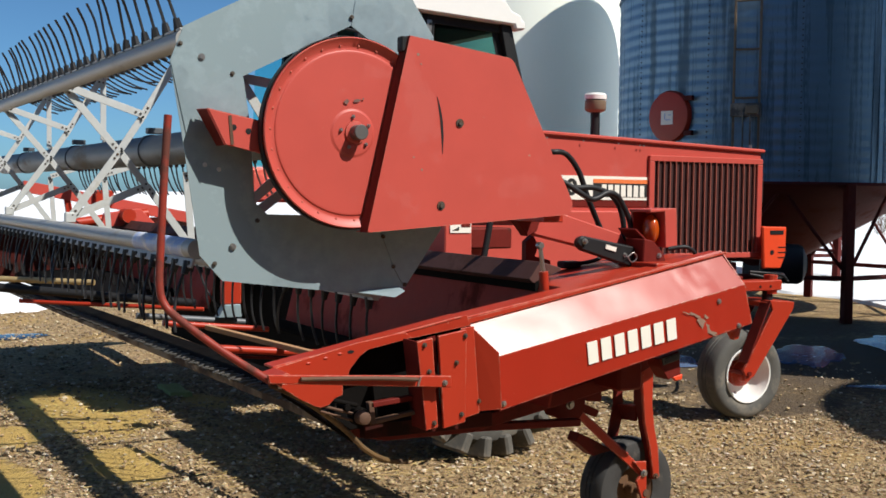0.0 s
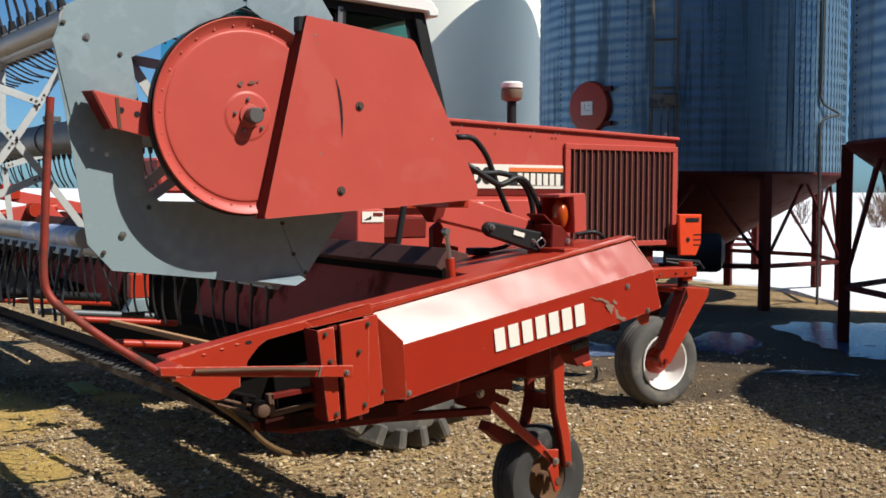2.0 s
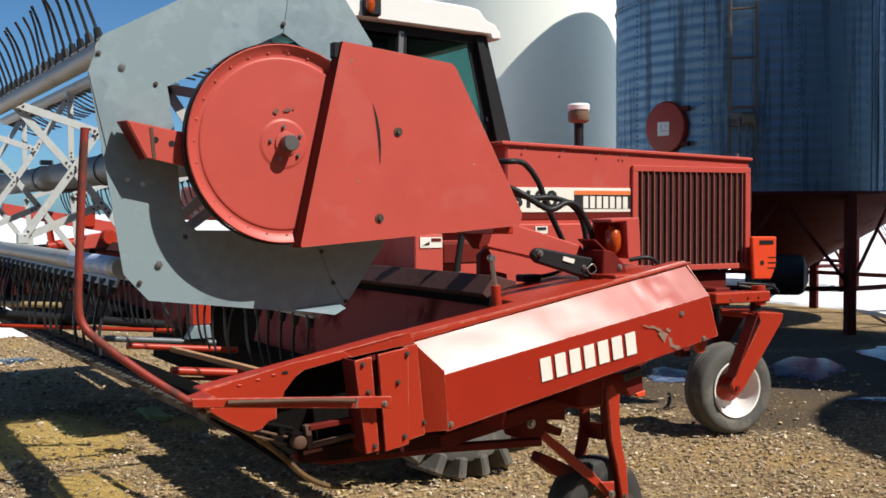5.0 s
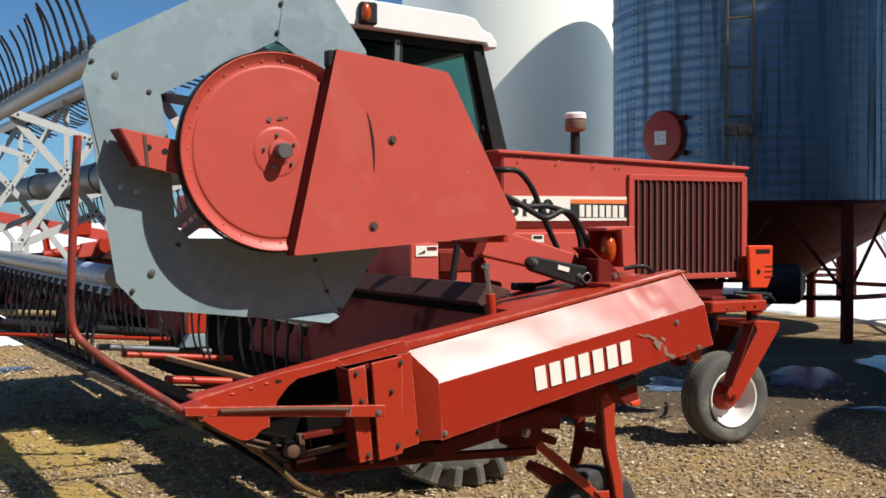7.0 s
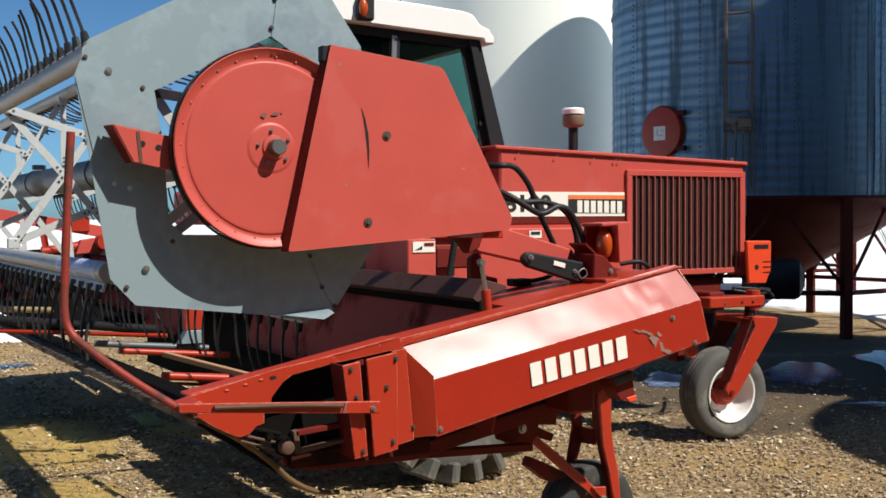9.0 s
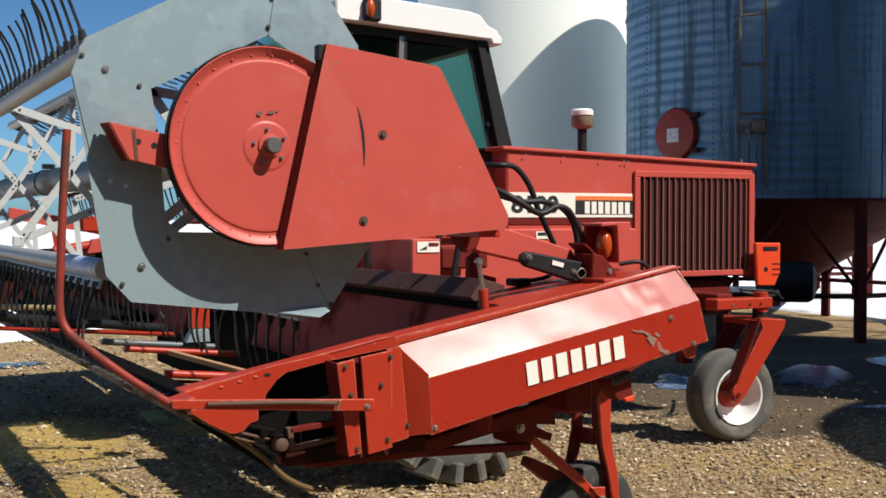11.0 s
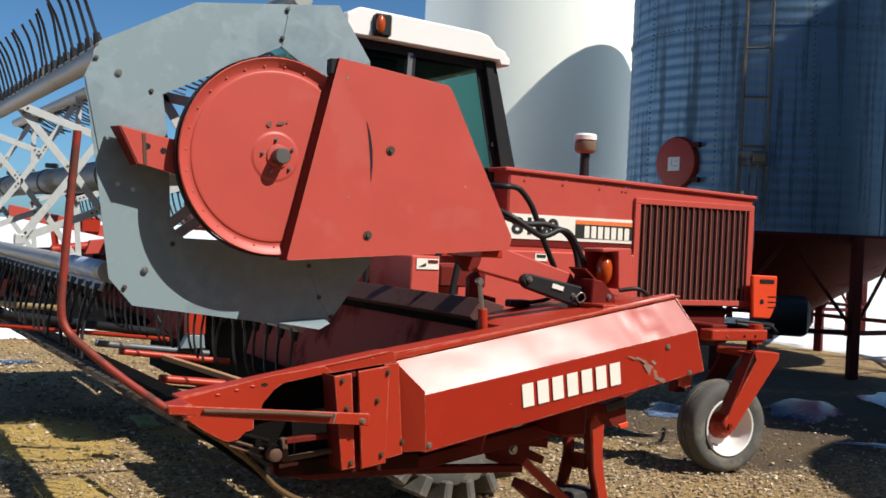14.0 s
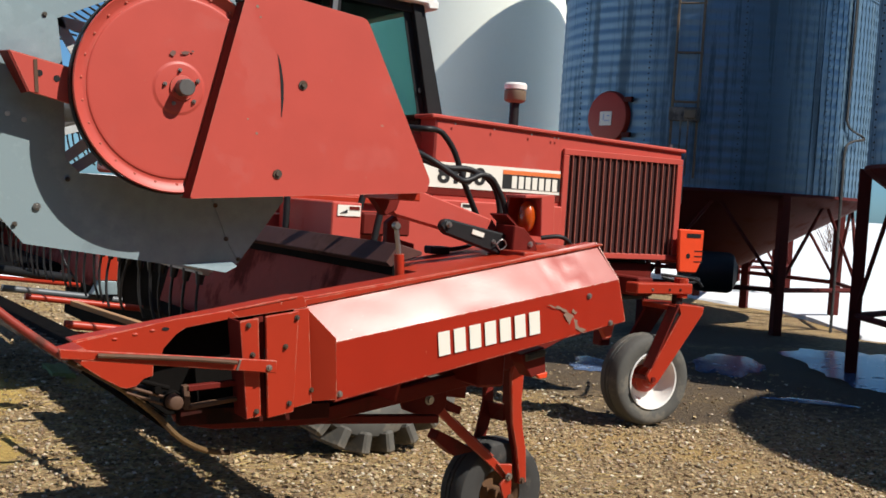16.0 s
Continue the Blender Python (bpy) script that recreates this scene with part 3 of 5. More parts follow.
HATCH = radians(188.5)
hatch = thing("bin_hatch", "round red steel hatch with a white label on the bin wall", "hatch")
part("lid", lathe([(0, 0.07), (0.3, 0.06), (0.36, 0.05), (0.38, 0.02), (0.38, -0.03)], bin_pose(HATCH, 2.92, 0.02), 40), RED, hatch, smooth=True)
lab = bmesh.new()
bmesh.ops.create_cube(lab, size=1, matrix=bin_pose(HATCH, 2.90, 0.092) @ Matrix.Diagonal((0.22, 0.2, 0.006, 1)))
part("sticker", lab, WHITE_DECAL, hatch, "faded white sticker")
for dx, dz, w, hh in ((0.03, 2.87, 0.10, 0.012), (-0.04, 2.92, 0.014, 0.09), (0.05, 2.94, 0.05, 0.012)):
    bar_mesh = bmesh.new()
    bmesh.ops.create_cube(bar_mesh, size=1, matrix=bin_pose(HATCH, dz, 0.096) @ Matrix.Translation((dx, 0, 0)) @ Matrix.Diagonal((w, hh, 0.004, 1)))
    part("print", bar_mesh, BLUE_DECAL, hatch, "faded bars of print")
for dz in (-0.25, 0.25):
    h = bmesh.new()
    bmesh.ops.create_cube(h, size=1, matrix=bin_pose(HATCH, 2.92 + dz, 0.05) @ Matrix.Translation((0.37, 0, 0)) @ Matrix.Diagonal((0.14, 0.07, 0.05, 1)))
    part("hinge", h, RED_HOPPER, hatch)

LAD = radians(216.8)
ladder = thing("bin_ladder", "rusty steel ladder fixed to the bin wall", "ladder")
for s in (-0.175, 0.175):
    m = bin_pose(LAD, 0, 0.12)
    part("rail", bar(m @ Vector((s, 2.1, 0)), m @ Vector((s, 7.0, 0)), 0.045, 0.03, m.to_3x3() @ Vector((0, 0, 1))), LADDER, ladder)
m = bin_pose(LAD, 2.97, 0.14)
bm = bmesh.new()
bmesh.ops.create_cube(bm, size=1, matrix=m @ Matrix.Diagonal((0.42, 0.19, 0.10, 1)))
winch = part("winch_box", bevelled(bm, 0.01), GUARD_IRON, ladder)
bm = bmesh.new()
bmesh.ops.create_cube(bm, size=1, matrix=m @ Matrix.Translation((0.09, 0, 0.06)) @ Matrix.Diagonal((0.17, 0.13, 0.05, 1)))
part("drum", bevelled(bm, 0.015), DUSTY, winch, "pale dusty winch drum")
for s in (-0.03, 0.07):
    part("cable", rod(m @ Vector((s, 0, 0.06)), m @ Vector((s, -0.85, 0.06)), 0.012, seg=8), GUARD_IRON, ladder)
for k in range(7):
    m = bin_pose(LAD, 3.14 + k * 0.675, 0.12)
    part("rung", rod(m @ Vector((-0.175, 0, 0)), m @ Vector((0.175, 0, 0)), 0.016, seg=8), LADDER, ladder)
    for s in (-0.175, 0.175):
        part("stand_off", bar(m @ Vector((s, 0.03, -0.12)), m @ Vector((s, 0.03, 0)), 0.03, 0.012, (0, 0, 1), 0.002), LADDER, ladder)

# ---- windrower tractor ----
tractor = thing("windrower", "red self-propelled windrower tractor with white cab roof", "windrower")


def plate(points, t, mat=None):
    """A thin sheet through four or more corners in space, with thickness t."""
    bm = bmesh.new()
    f = bm.faces.new([bm.verts.new(p) for p in points])
    bm.normal_update()
    n = f.normal.copy()
    r = bmesh.ops.extrude_face_region(bm, geom=[f])
    bmesh.ops.translate(bm, vec=n * -t, verts=[g for g in r["geom"] if isinstance(g, bmesh.types.BMVert)])
    return bm


def lettering(text, size, m, mat, parent, name="lettering", depth=0.0015):
    cu = bpy.data.curves.new("text", "FONT")
    cu.body, cu.size, cu.extrude, cu.offset = text, size, depth, 0.006 * size / 0.2
    tmp = bpy.data.objects.new("text", cu)
    scene.collection.objects.link(tmp)
    me = bpy.data.meshes.new_from_object(tmp.evaluated_get(bpy.context.evaluated_depsgraph_get()))
    bpy.data.objects.remove(tmp)
    me.materials.clear()
    me.materials.append(mat)
    ob = new(name, me)
    ob.matrix_basis = m
    ob.parent = parent
    return ob


def blocks(a, b, height, n, fill, y, mat, parent, lean=0.0, depth=0.0015):
    """A row of n plain blocks from a to b in an x-z plane, where a worn brand mark stands."""
    a, b = Vector((a[0], a[1])), Vector((b[0], b[1]))
    step = (b - a) / n
    for k in range(n):
        p = a + step * k
        q = p + step * fill
        up = Vector((lean, height))
        part("brand_block", prism([(p.x, p.y), (q.x, q.y), (q.x + up.x, q.y + up.y), (p.x + up.x, p.y + up.y)], y - depth, y, 0), mat, parent)


hood = part("hood", prism([(4.95, 2.225), (7.41, 2.148), (7.41, 1.27), (6.95, 1.215), (4.95, 1.215)], 7.3, 8.7, 0.015), RED_FADED, tractor)
part("hood_lid", prism([(4.90, 2.243), (7.43, 2.163), (7.43, 2.132), (4.90, 2.212)], 7.275, 8.725, 0.008), RED_FADED, tractor)
part("grille_backing", box((6.18, 7.292, 1.26), (7.345, 7.2975, 2.04), 0), GRILLE_DARK, hood)
bm = None
for lo, hi in (((6.13, 7.272, 2.03), (7.40, 7.298, 2.078)), ((6.13, 7.272, 1.222), (7.40, 7.298, 1.268)), ((6.13, 7.272, 1.269), (6.185, 7.298, 2.029)), ((7.34, 7.272, 1.269), (7.40, 7.298, 2.029))):
    bm = box(lo, hi, 0.004, bm)
grille = part("grille_frame", bm, RED_FADED, hood)
for k in range(18):
    x = 6.222 + k * 0.0635
    part("slat", bar((x, 7.278, 1.268), (x, 7.278, 2.03), 0.008, 0.018, (1, 0, 0), 0.001), RED_SLAT, grille)
for x in (5.1, 5.45, 5.8, 6.02, 6.06):
    part("screw", bolt((x, 7.274, 2.185 - 0.032 * (x - 5)), 0.009, 0.006), STEEL, hood)
part("side_vent", box((7.395, 7.285, 1.70), (7.425, 7.32, 1.90), 0.003), BLACK, hood)
part("latch", rod((7.30, 7.33, 2.15), (7.30, 7.33, 2.20), 0.012), STEEL, hood)
# decal band: white ground, orange stripe, black panel with white blocks, the model number
decal = part("decal", box((4.72, 7.294, 1.708), (6.122, 7.2985, 1.897), 0), WHITE_DECAL, tractor, "white decal band")
part("stripe", box((5.57, 7.291, 1.842), (6.120, 7.2938, 1.874), 0), ORANGE_DECAL, decal, "orange stripe")
part("panel", box((5.57, 7.291, 1.732), (6.120, 7.2938, 1.841), 0), BLACK_DECAL, decal, "black panel")
blocks((5.655, 1.738), (6.108, 1.732), 0.094, 7, 0.72, 7.2905, WHITE_DECAL, decal)
lettering("8100", 0.175, Matrix.Translation((4.985, 7.2925, 1.748)) @ pose(0, 0, 0, 90, 0, 0) @ Matrix.Diagonal((1.22, 1, 1, 1)), BLACK_DECAL, decal, "model_number")
part("sticker", box((5.17, 7.234, 1.545), (5.28, 7.2385, 1.602), 0), WHITE_DECAL, tractor, "small pale sticker")
part("sticker_print", box((5.185, 7.230, 1.572), (5.265, 7.2335, 1.594), 0), BLACK_DECAL, tractor, "dark bars of small print")
part("seam", box((4.9, 7.292, 1.655), (6.13, 7.2985, 1.70), 0), RED_DARK, tractor, "dark groove under the decal")
# lower body behind the header
part("side_panel", box((3.55, 7.24, 1.10), (6.12, 7.30, 1.62), 0.01), RED_FADED, tractor)
part("floor_edge", box((3.52, 7.20, 1.555), (4.95, 7.24, 1.60), 0.006), RED, tractor)
part("trim_strip", box((3.56, 7.222, 1.452), (4.3, 7.2385, 1.462), 0), WHITE_DECAL, tractor, "pale edge of the panel")
part("valve_block", box((4.18, 6.9, 1.35), (4.55, 7.2, 1.50), 0.012), RED_DARK, tractor)
wb = part("toolbox", box((3.70, 6.4, 1.25), (3.905, 7.2, 1.57), 0.008), RED_FADED, tractor)
lb = part("warning_sticker", box((3.735, 6.393, 1.485), (3.893, 6.3985, 1.553), 0), WHITE_DECAL, wb, "white warning sticker")
part("print", box((3.815, 6.389, 1.525), (3.885, 6.3925, 1.545), 0), RED_DARK, wb, "dark red bar of print")
part("print", prism([(3.75, 1.50), (3.80, 1.525), (3.80, 1.505)], 6.389, 6.3925, 0), BLACK_DECAL, wb, "dark arrow")
for x0, x1, y in ((4.055, 3.985, 6.40), (4.12, 4.02, 6.8), (3.62, 3.62, 6.9)):
    part("strut", rod((x0, y, 1.62), (x1, y, 1.25), 0.022), BLACK, tractor)
# frame and axle housing: underbody shade is part of this darker red
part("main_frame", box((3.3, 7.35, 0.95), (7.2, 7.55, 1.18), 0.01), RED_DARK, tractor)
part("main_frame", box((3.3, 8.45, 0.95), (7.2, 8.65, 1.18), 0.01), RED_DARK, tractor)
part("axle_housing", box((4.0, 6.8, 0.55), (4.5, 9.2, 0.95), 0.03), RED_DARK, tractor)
part("engine_pan", box((5.2, 7.6, 0.85), (7.38, 8.4, 1.22), 0.03), BLACK, tractor)
# cab
roof = part("cab_roof", prism([(3.62, 3.10), (3.62, 3.24), (3.72, 3.30), (4.70, 3.245), (4.80, 3.225), (4.86, 3.15), (4.95, 3.12), (4.955, 3.085), (4.985, 3.08), (4.985, 3.015), (4.90, 3.01), (4.885, 3.045)], 7.42, 8.98, 0.012), WHITE, tractor)
part("header_rail", prism([(3.62, 3.035), (3.62, 3.098), (4.84, 3.052), (4.84, 2.985)], 7.50, 7.53, 0.003), BLACK, tractor)
part("corner_post", prism([(4.79, 3.05), (4.885, 3.045), (5.135, 2.14), (5.00, 2.14)], 7.47, 7.55, 0.004), BLACK, tractor)
part("corner_post", prism([(4.79, 3.05), (4.885, 3.045), (5.135, 2.14), (5.00, 2.14)], 8.86, 8.94, 0.004), BLACK, tractor)
part("door_post", bar((4.19, 7.515, 3.06), (4.15, 7.515, 1.9), 0.055, 0.05, (1, 0, 0)), BLACK, tractor)
part("front_post", bar((3.64, 7.515, 3.08), (3.50, 7.515, 1.9), 0.07, 0.05, (1, 0, 0)), BLACK, tractor)
part("front_post", bar((3.64, 8.90, 3.08), (3.50, 8.90, 1.9), 0.07, 0.05, (1, 0, 0)), BLACK, tractor)
w1 = part("door_window", prism([(4.23, 3.02), (4.76, 3.0), (4.97, 2.12), (4.20, 2.12)], 7.535, 7.541, 0), GLASS, tractor, "teal tinted glass")
w2 = part("front_window", prism([(3.66, 3.04), (4.15, 3.025), (4.12, 2.12), (3.6, 2.12)], 7.535, 7.541, 0), GLASS, tractor, "teal tinted glass")
w3 = part("far_window", prism([(3.66, 3.04), (4.78, 3.0), (4.97, 2.12), (3.6, 2.12)], 8.90, 8.906, 0), GLASS, tractor, "teal tinted glass")
w4 = part("side_window", plate([(3.62, 7.53, 3.05), (3.48, 7.53, 1.92), (2.86, 7.70, 1.92), (2.90, 7.70, 3.03)], 0.006), GLASS_PALE, tractor, "teal tinted glass")
part("cab_front_base", box((2.87, 7.72, 1.66), (3.49, 8.70, 1.91), 0.02), RED_FADED, tractor)
part("window_seal", bar((4.775, 7.53, 3.02), (4.988, 7.53, 2.10), 0.075, 0.012, (1, 0, 0)), BLACK, tractor)
for w in (w1, w2, w3, w4):
    w.visible_shadow = False
part("headliner", box((3.66, 7.56, 2.99), (4.78, 8.88, 3.03), 0.01), CUSHION, tractor)
part("cab_base", box((3.5, 7.5, 1.65), (5.05, 8.93, 2.11), 0.02), RED_FADED, tractor)
part("seat", box((4.35, 7.95, 2.1), (4.75, 8.45, 2.25), 0.04), CUSHION, tractor)
part("seat_back", bar((4.68, 8.2, 2.2), (4.80, 8.2, 2.72), 0.12, 0.46, (1, 0, 0), 0.04), CUSHION, tractor)
part("console", bar((3.85, 8.2, 2.1), (3.80, 8.2, 2.55), 0.08, 0.5, (1, 0, 0), 0.02), CUSHION, tractor)
part("roof_radio", box((3.85, 7.62, 2.85), (4.13, 7.8, 2.99), 0.01), CUSHION, tractor)
part("mirror_bracket", bar((4.17, 7.49, 3.03), (4.16, 7.49, 2.82), 0.04, 0.012, (1, 0, 0)), STEEL, tractor)
for z in (3.0, 2.85):
    part("post_bolt", bolt((4.175, 7.484, z), 0.012, 0.01), BLACK, tractor)
part("latch", rod((4.915, 7.53, 2.42), (4.915, 7.50, 2.42), 0.02), BLACK, tractor)
bc = part("clearance_lamp", box((3.825, 7.37, 3.105), (3.955, 7.43, 3.262), 0.012), BLACK, tractor)
part("lens", lathe([(0.04, 0), (0.038, 0.015), (0.025, 0.028), (0, 0.033)], toward(3.862, 7.37, 3.185) @ Matrix.Diagonal((0.85, 1.6, 1, 1)), 24), AMBER, bc, "amber lens", True)
# orange light shield at the rear of the hood
sh = part("lamp_shield", prism([(7.315, 1.495), (7.605, 1.49), (7.60, 1.24), (7.54, 1.125), (7.34, 1.13)], 7.17, 7.21, 0.010), ORANGE, tractor, "bright orange-red lamp shield")
part("slot", box((7.40, 7.166, 1.425), (7.56, 7.1695, 1.46), 0), BLACK, sh)
part("hole", lathe([(0, 0.003), (0.022, 0.003), (0.022, 0)], toward(7.43, 7.17, 1.27), 16), BLACK, sh)
for k in range(3):
    part("slot", box((7.50, 7.166, 1.22 + 0.045 * k), (7.60, 7.1695, 1.228 + 0.045 * k), 0), BLACK, sh)
part("shield_bracket", box((7.40, 7.2, 1.2), (7.46, 7.5, 1.45), 0.004), RED, tractor)
part("rear_hose", pipe([(7.0, 7.0, 1.10), (7.25, 6.95, 1.06), (7.5, 7.1, 1.08), (7.9, 7.6, 1.05)], 0.014), BLACK, tractor, smooth=True)
part("rear_hose", pipe([(6.9, 6.9, 1.13), (7.2, 6.85, 1.10), (7.45, 7.0, 1.03)], 0.012), BLACK, tractor, smooth=True)
axle = part("rear_axle", box((6.30, 6.50, 1.01), (6.86, 6.64, 1.092), 0.008), RED, tractor)
for x in (6.45, 6.62, 6.73):
    part("axle_bolt", bolt((x, 6.50, 1.045), 0.012, 0.012), STEEL if x < 6.5 else BLACK, axle)
# beam and post behind the axle, with their shade in the darker red
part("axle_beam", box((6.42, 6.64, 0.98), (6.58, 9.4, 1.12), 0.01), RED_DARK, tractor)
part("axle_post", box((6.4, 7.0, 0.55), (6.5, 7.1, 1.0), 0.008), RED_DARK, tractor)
part("castor_socket", rod((6.80, 6.57, 0.98), (6.80, 6.57, 1.13), 0.055), RED, tractor)

muff = part("exhaust_pipe", rod((6.27, 8.2, 2.1), (6.27, 8.2, 2.5), 0.042), BLACK, tractor, "black exhaust stack", True)
part("bowl", lathe([(0.05, 0), (0.085, 0.015), (0.095, 0.03), (0.095, 0.105), (0.06, 0.115), (0, 0.115)], pose(6.27, 8.2, 2.48), 28), DUSTY, muff, "dusty brown bowl", True)
part("cap", lathe([(0.06, 0.112), (0.097, 0.118), (0.099, 0.155), (0.085, 0.172), (0, 0.176)], pose(6.27, 8.2, 2.48), 28), WHITE, muff, "pale cap", True)


def tyre_profile(R, w, rim):
    h = w / 2
    return [(rim, -h * 0.75), (rim + (R - rim) * 0.25, -h * 0.95), (rim + (R - rim) * 0.6, -h), (R * 0.93, -h * 0.92), (R * 0.965, -h * 0.78), (R * 0.985, -h * 0.5), (R, -h * 0.3), (R, -h * 0.22), (R * 0.98, -h * 0.2), (R * 0.98, -h * 0.12), (R, -h * 0.1),
            (R, h * 0.1), (R * 0.98, h * 0.12), (R * 0.98, h * 0.2), (R, h * 0.22), (R, h * 0.3), (R * 0.985, h * 0.5), (R * 0.965, h * 0.78), (R * 0.93, h * 0.92), (rim + (R - rim) * 0.6, h), (rim + (R - rim) * 0.25, h * 0.95), (rim, h * 0.75)]


CM = pose(6.535, 6.62, 0.352, 90, 0, -4)
castor = part("castor_wheel", lathe(tyre_profile(0.352, 0.24, 0.205), CM, 64), RUBBER_DUST, tractor, "dusty castor tyre", True)
rim = part("rim", lathe([(0.208, 0.098), (0.222, 0.110), (0.218, 0.118), (0.206, 0.114), (0.196, 0.09), (0.186, 0.06), (0.180, 0.03), (0.150, -0.01), (0.10, -0.02), (0.09, 0.0), (0, 0.0)], CM, 64), WHITE, castor, "cream painted rim", True)
part("hub", lathe([(0.105, -0.02), (0.10, 0.03), (0.062, 0.05), (0.055, 0.09), (0.03, 0.10), (0, 0.10)], CM, 28), RED, castor, "dark red hub", True)
ARM = [(6.63, 0.945), (6.895, 0.925), (6.885, 0.87), (6.475, 0.355), (6.40, 0.345), (6.365, 0.41), (6.66, 0.865)]
part("fork_arm", prism(ARM, 6.40, 6.425, 0.004), RED, tractor)
# far arm and flange: shaded side of the fork, put into the colour
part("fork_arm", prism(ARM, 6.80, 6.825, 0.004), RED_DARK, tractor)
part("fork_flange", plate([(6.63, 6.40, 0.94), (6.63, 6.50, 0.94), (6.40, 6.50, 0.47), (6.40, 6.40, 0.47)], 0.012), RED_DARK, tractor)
part("fork_crown", box((6.62, 6.426, 0.89), (6.88, 6.799, 0.93)), RED, tractor)
part("axle_pin", rod((6.42, 6.385, 0.385), (6.42, 6.80, 0.385), 0.018), RED_DARK, tractor)
part("spindle", rod((6.78, 6.58, 0.93), (6.78, 6.58, 1.06), 0.042), BLACK, tractor)

DM = pose(4.04, 6.52, 0.655, 90, 0, 0)
LUG = material("dusty_tread_rubber", (0.085, 0.080, 0.070), 0.85, dirt=(0.16, 0.14, 0.11), dirt_at=0.5, dirt_scale=5, vary=0.2)
dt = part("drive_wheel", lathe(tyre_profile(0.58, 0.46, 0.33), DM, 64), RUBBER_DUST, tractor, "black drive tyre with deep lugs", True)
lug_mesh = None
for k in range(22):
    for s in (-1, 1):
        a = 2 * math.pi * (k + (0.5 if s > 0 else 0)) / 22
        m = Matrix.Rotation(a, 4, "Z")
        if lug_mesh is None or s not in lug_mesh:
            bm = bar((0.60, 0, s * 0.02), (0.57, 0.10, s * 0.262), 0.14, 0.075, (1, 0.1, 0), 0.014)
            lug_mesh = {**(lug_mesh or {}), s: part("lug", bm, LUG, dt)}
            lug_mesh[s].matrix_basis = DM @ m
        else:
            o = new("lug", lug_mesh[s].data)
            o.parent = dt
            o.matrix_basis = DM @ m
part("rim", lathe([(0.345, 0.19), (0.33, 0.17), (0.30, 0.08), (0.12, 0.06), (0, 0.06)], DM, 40), BLACK, dt, smooth=True)

# ---- header ----
YF = 12.1      # the far end of the header
header = thing("header", "red windrower header with knife, draper table and end shields", "header")


def dented(x, z):
    # small dents all over, and a crumpled stretch near the rear end
    crumple = math.exp(-((x - 3.62) / 0.11) ** 2) * (0.030 * noise.noise((x * 22, z * 20, 3)) + 0.02 * noise.noise((x * 40, z * 9, 6)))
    return crumple + 0.010 * noise.noise((x * 5, z * 7, 4)) + 0.004 * noise.noise((x * 14, z * 16, 8))


# the long end shield: a flat lower face and a sloping upper face, with small dents
def shield_face(c00, c10, c11, c01, nu, nv, dent):
    bm = bmesh.new()
    c00, c10, c11, c01 = map(Vector, (c00, c10, c11, c01))
    g = []
    for j in range(nv + 1):
        row = []
        for i in range(nu + 1):
            u, v = i / nu, j / nv
            p = (c00 * (1 - u) + c10 * u) * (1 - v) + (c01 * (1 - u) + c11 * u) * v
            e = min(u, 1 - u, v, 1 - v) * 8
            p.y += dent * dented(p.x, p.z) * min(1, e)
            row.append(bm.verts.new(p))
        g.append(row)
    for a, b in zip(g, g[1:]):
        for i in range(nu):
            bm.faces.new((a[i], a[i + 1], b[i + 1], b[i]))
    r = bmesh.ops.extrude_face_region(bm, geom=bm.faces[:])
    bmesh.ops.translate(bm, vec=(0, 0.004, -0.002), verts=[q for q in r["geom"] if isinstance(q, bmesh.types.BMVert)])
    return bm


shield = part("end_shield", shield_face((2.512, 3.88, 0.858), (3.905, 3.88, 1.154), (3.852, 3.88, 1.335), (2.501, 3.88, 1.080), 40, 6, 0.25), RED_SHIELD, header, smooth=True)
part("shield_top", shield_face((2.501, 3.88, 1.0805), (3.852, 3.88, 1.3355), (3.800, 3.995, 1.488), (2.408, 3.985, 1.213), 44, 8, 0.15), RED_SHIELD, shield, smooth=True)
part("shield_cap", plate([(3.905, 3.88, 1.154), (3.905, 3.98, 1.154), (3.800, 3.985, 1.487), (3.852, 3.88, 1.335)], 0.004), RED, shield)
# left cap and underside lip in the darker red, shade included
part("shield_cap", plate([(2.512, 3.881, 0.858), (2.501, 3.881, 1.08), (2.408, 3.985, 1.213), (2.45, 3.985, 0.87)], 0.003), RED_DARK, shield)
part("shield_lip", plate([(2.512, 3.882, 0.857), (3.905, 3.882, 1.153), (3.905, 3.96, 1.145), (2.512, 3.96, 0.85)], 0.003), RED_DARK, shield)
blocks((2.955, 1.018), (3.462, 1.109), 0.094, 7, 0.72, 3.8755, WHITE_DECAL, shield, lean=-0.012, depth=0.0025)
for x, z in ((3.693, 1.262), (2.53, 0.885), (3.82, 1.146)):
    part("shield_bolt", bolt((x, 3.88, z), 0.014, 0.014), STEEL, shield)
for k, (x, z, w, h) in enumerate(((3.60, 1.158, 0.034, 0.03), (3.64, 1.125, 0.042, 0.013), (3.55, 1.205, 0.028, 0.008), (3.615, 1.195, 0.012, 0.008), (3.50, 1.215, 0.02, 0.004))):
    bm = bmesh.new()
    vs = [bm.verts.new((x + w * math.cos(a) * q - 0.3 * h * math.sin(a), 3.8772 - 0.0005 * k, z + h * math.sin(a) * q - 0.35 * w * math.cos(a))) for a, q in ((2 * math.pi * i / 22, 1 + 0.9 * noise.noise((math.cos(2 * math.pi * i / 22) * 2.3, math.sin(2 * math.pi * i / 22) * 2.3, k * 3.7))) for i in range(22))]
    bm.faces.new(vs)
    part("scrape", bm, SCRAPE, shield, "scraped patch of bare primer")
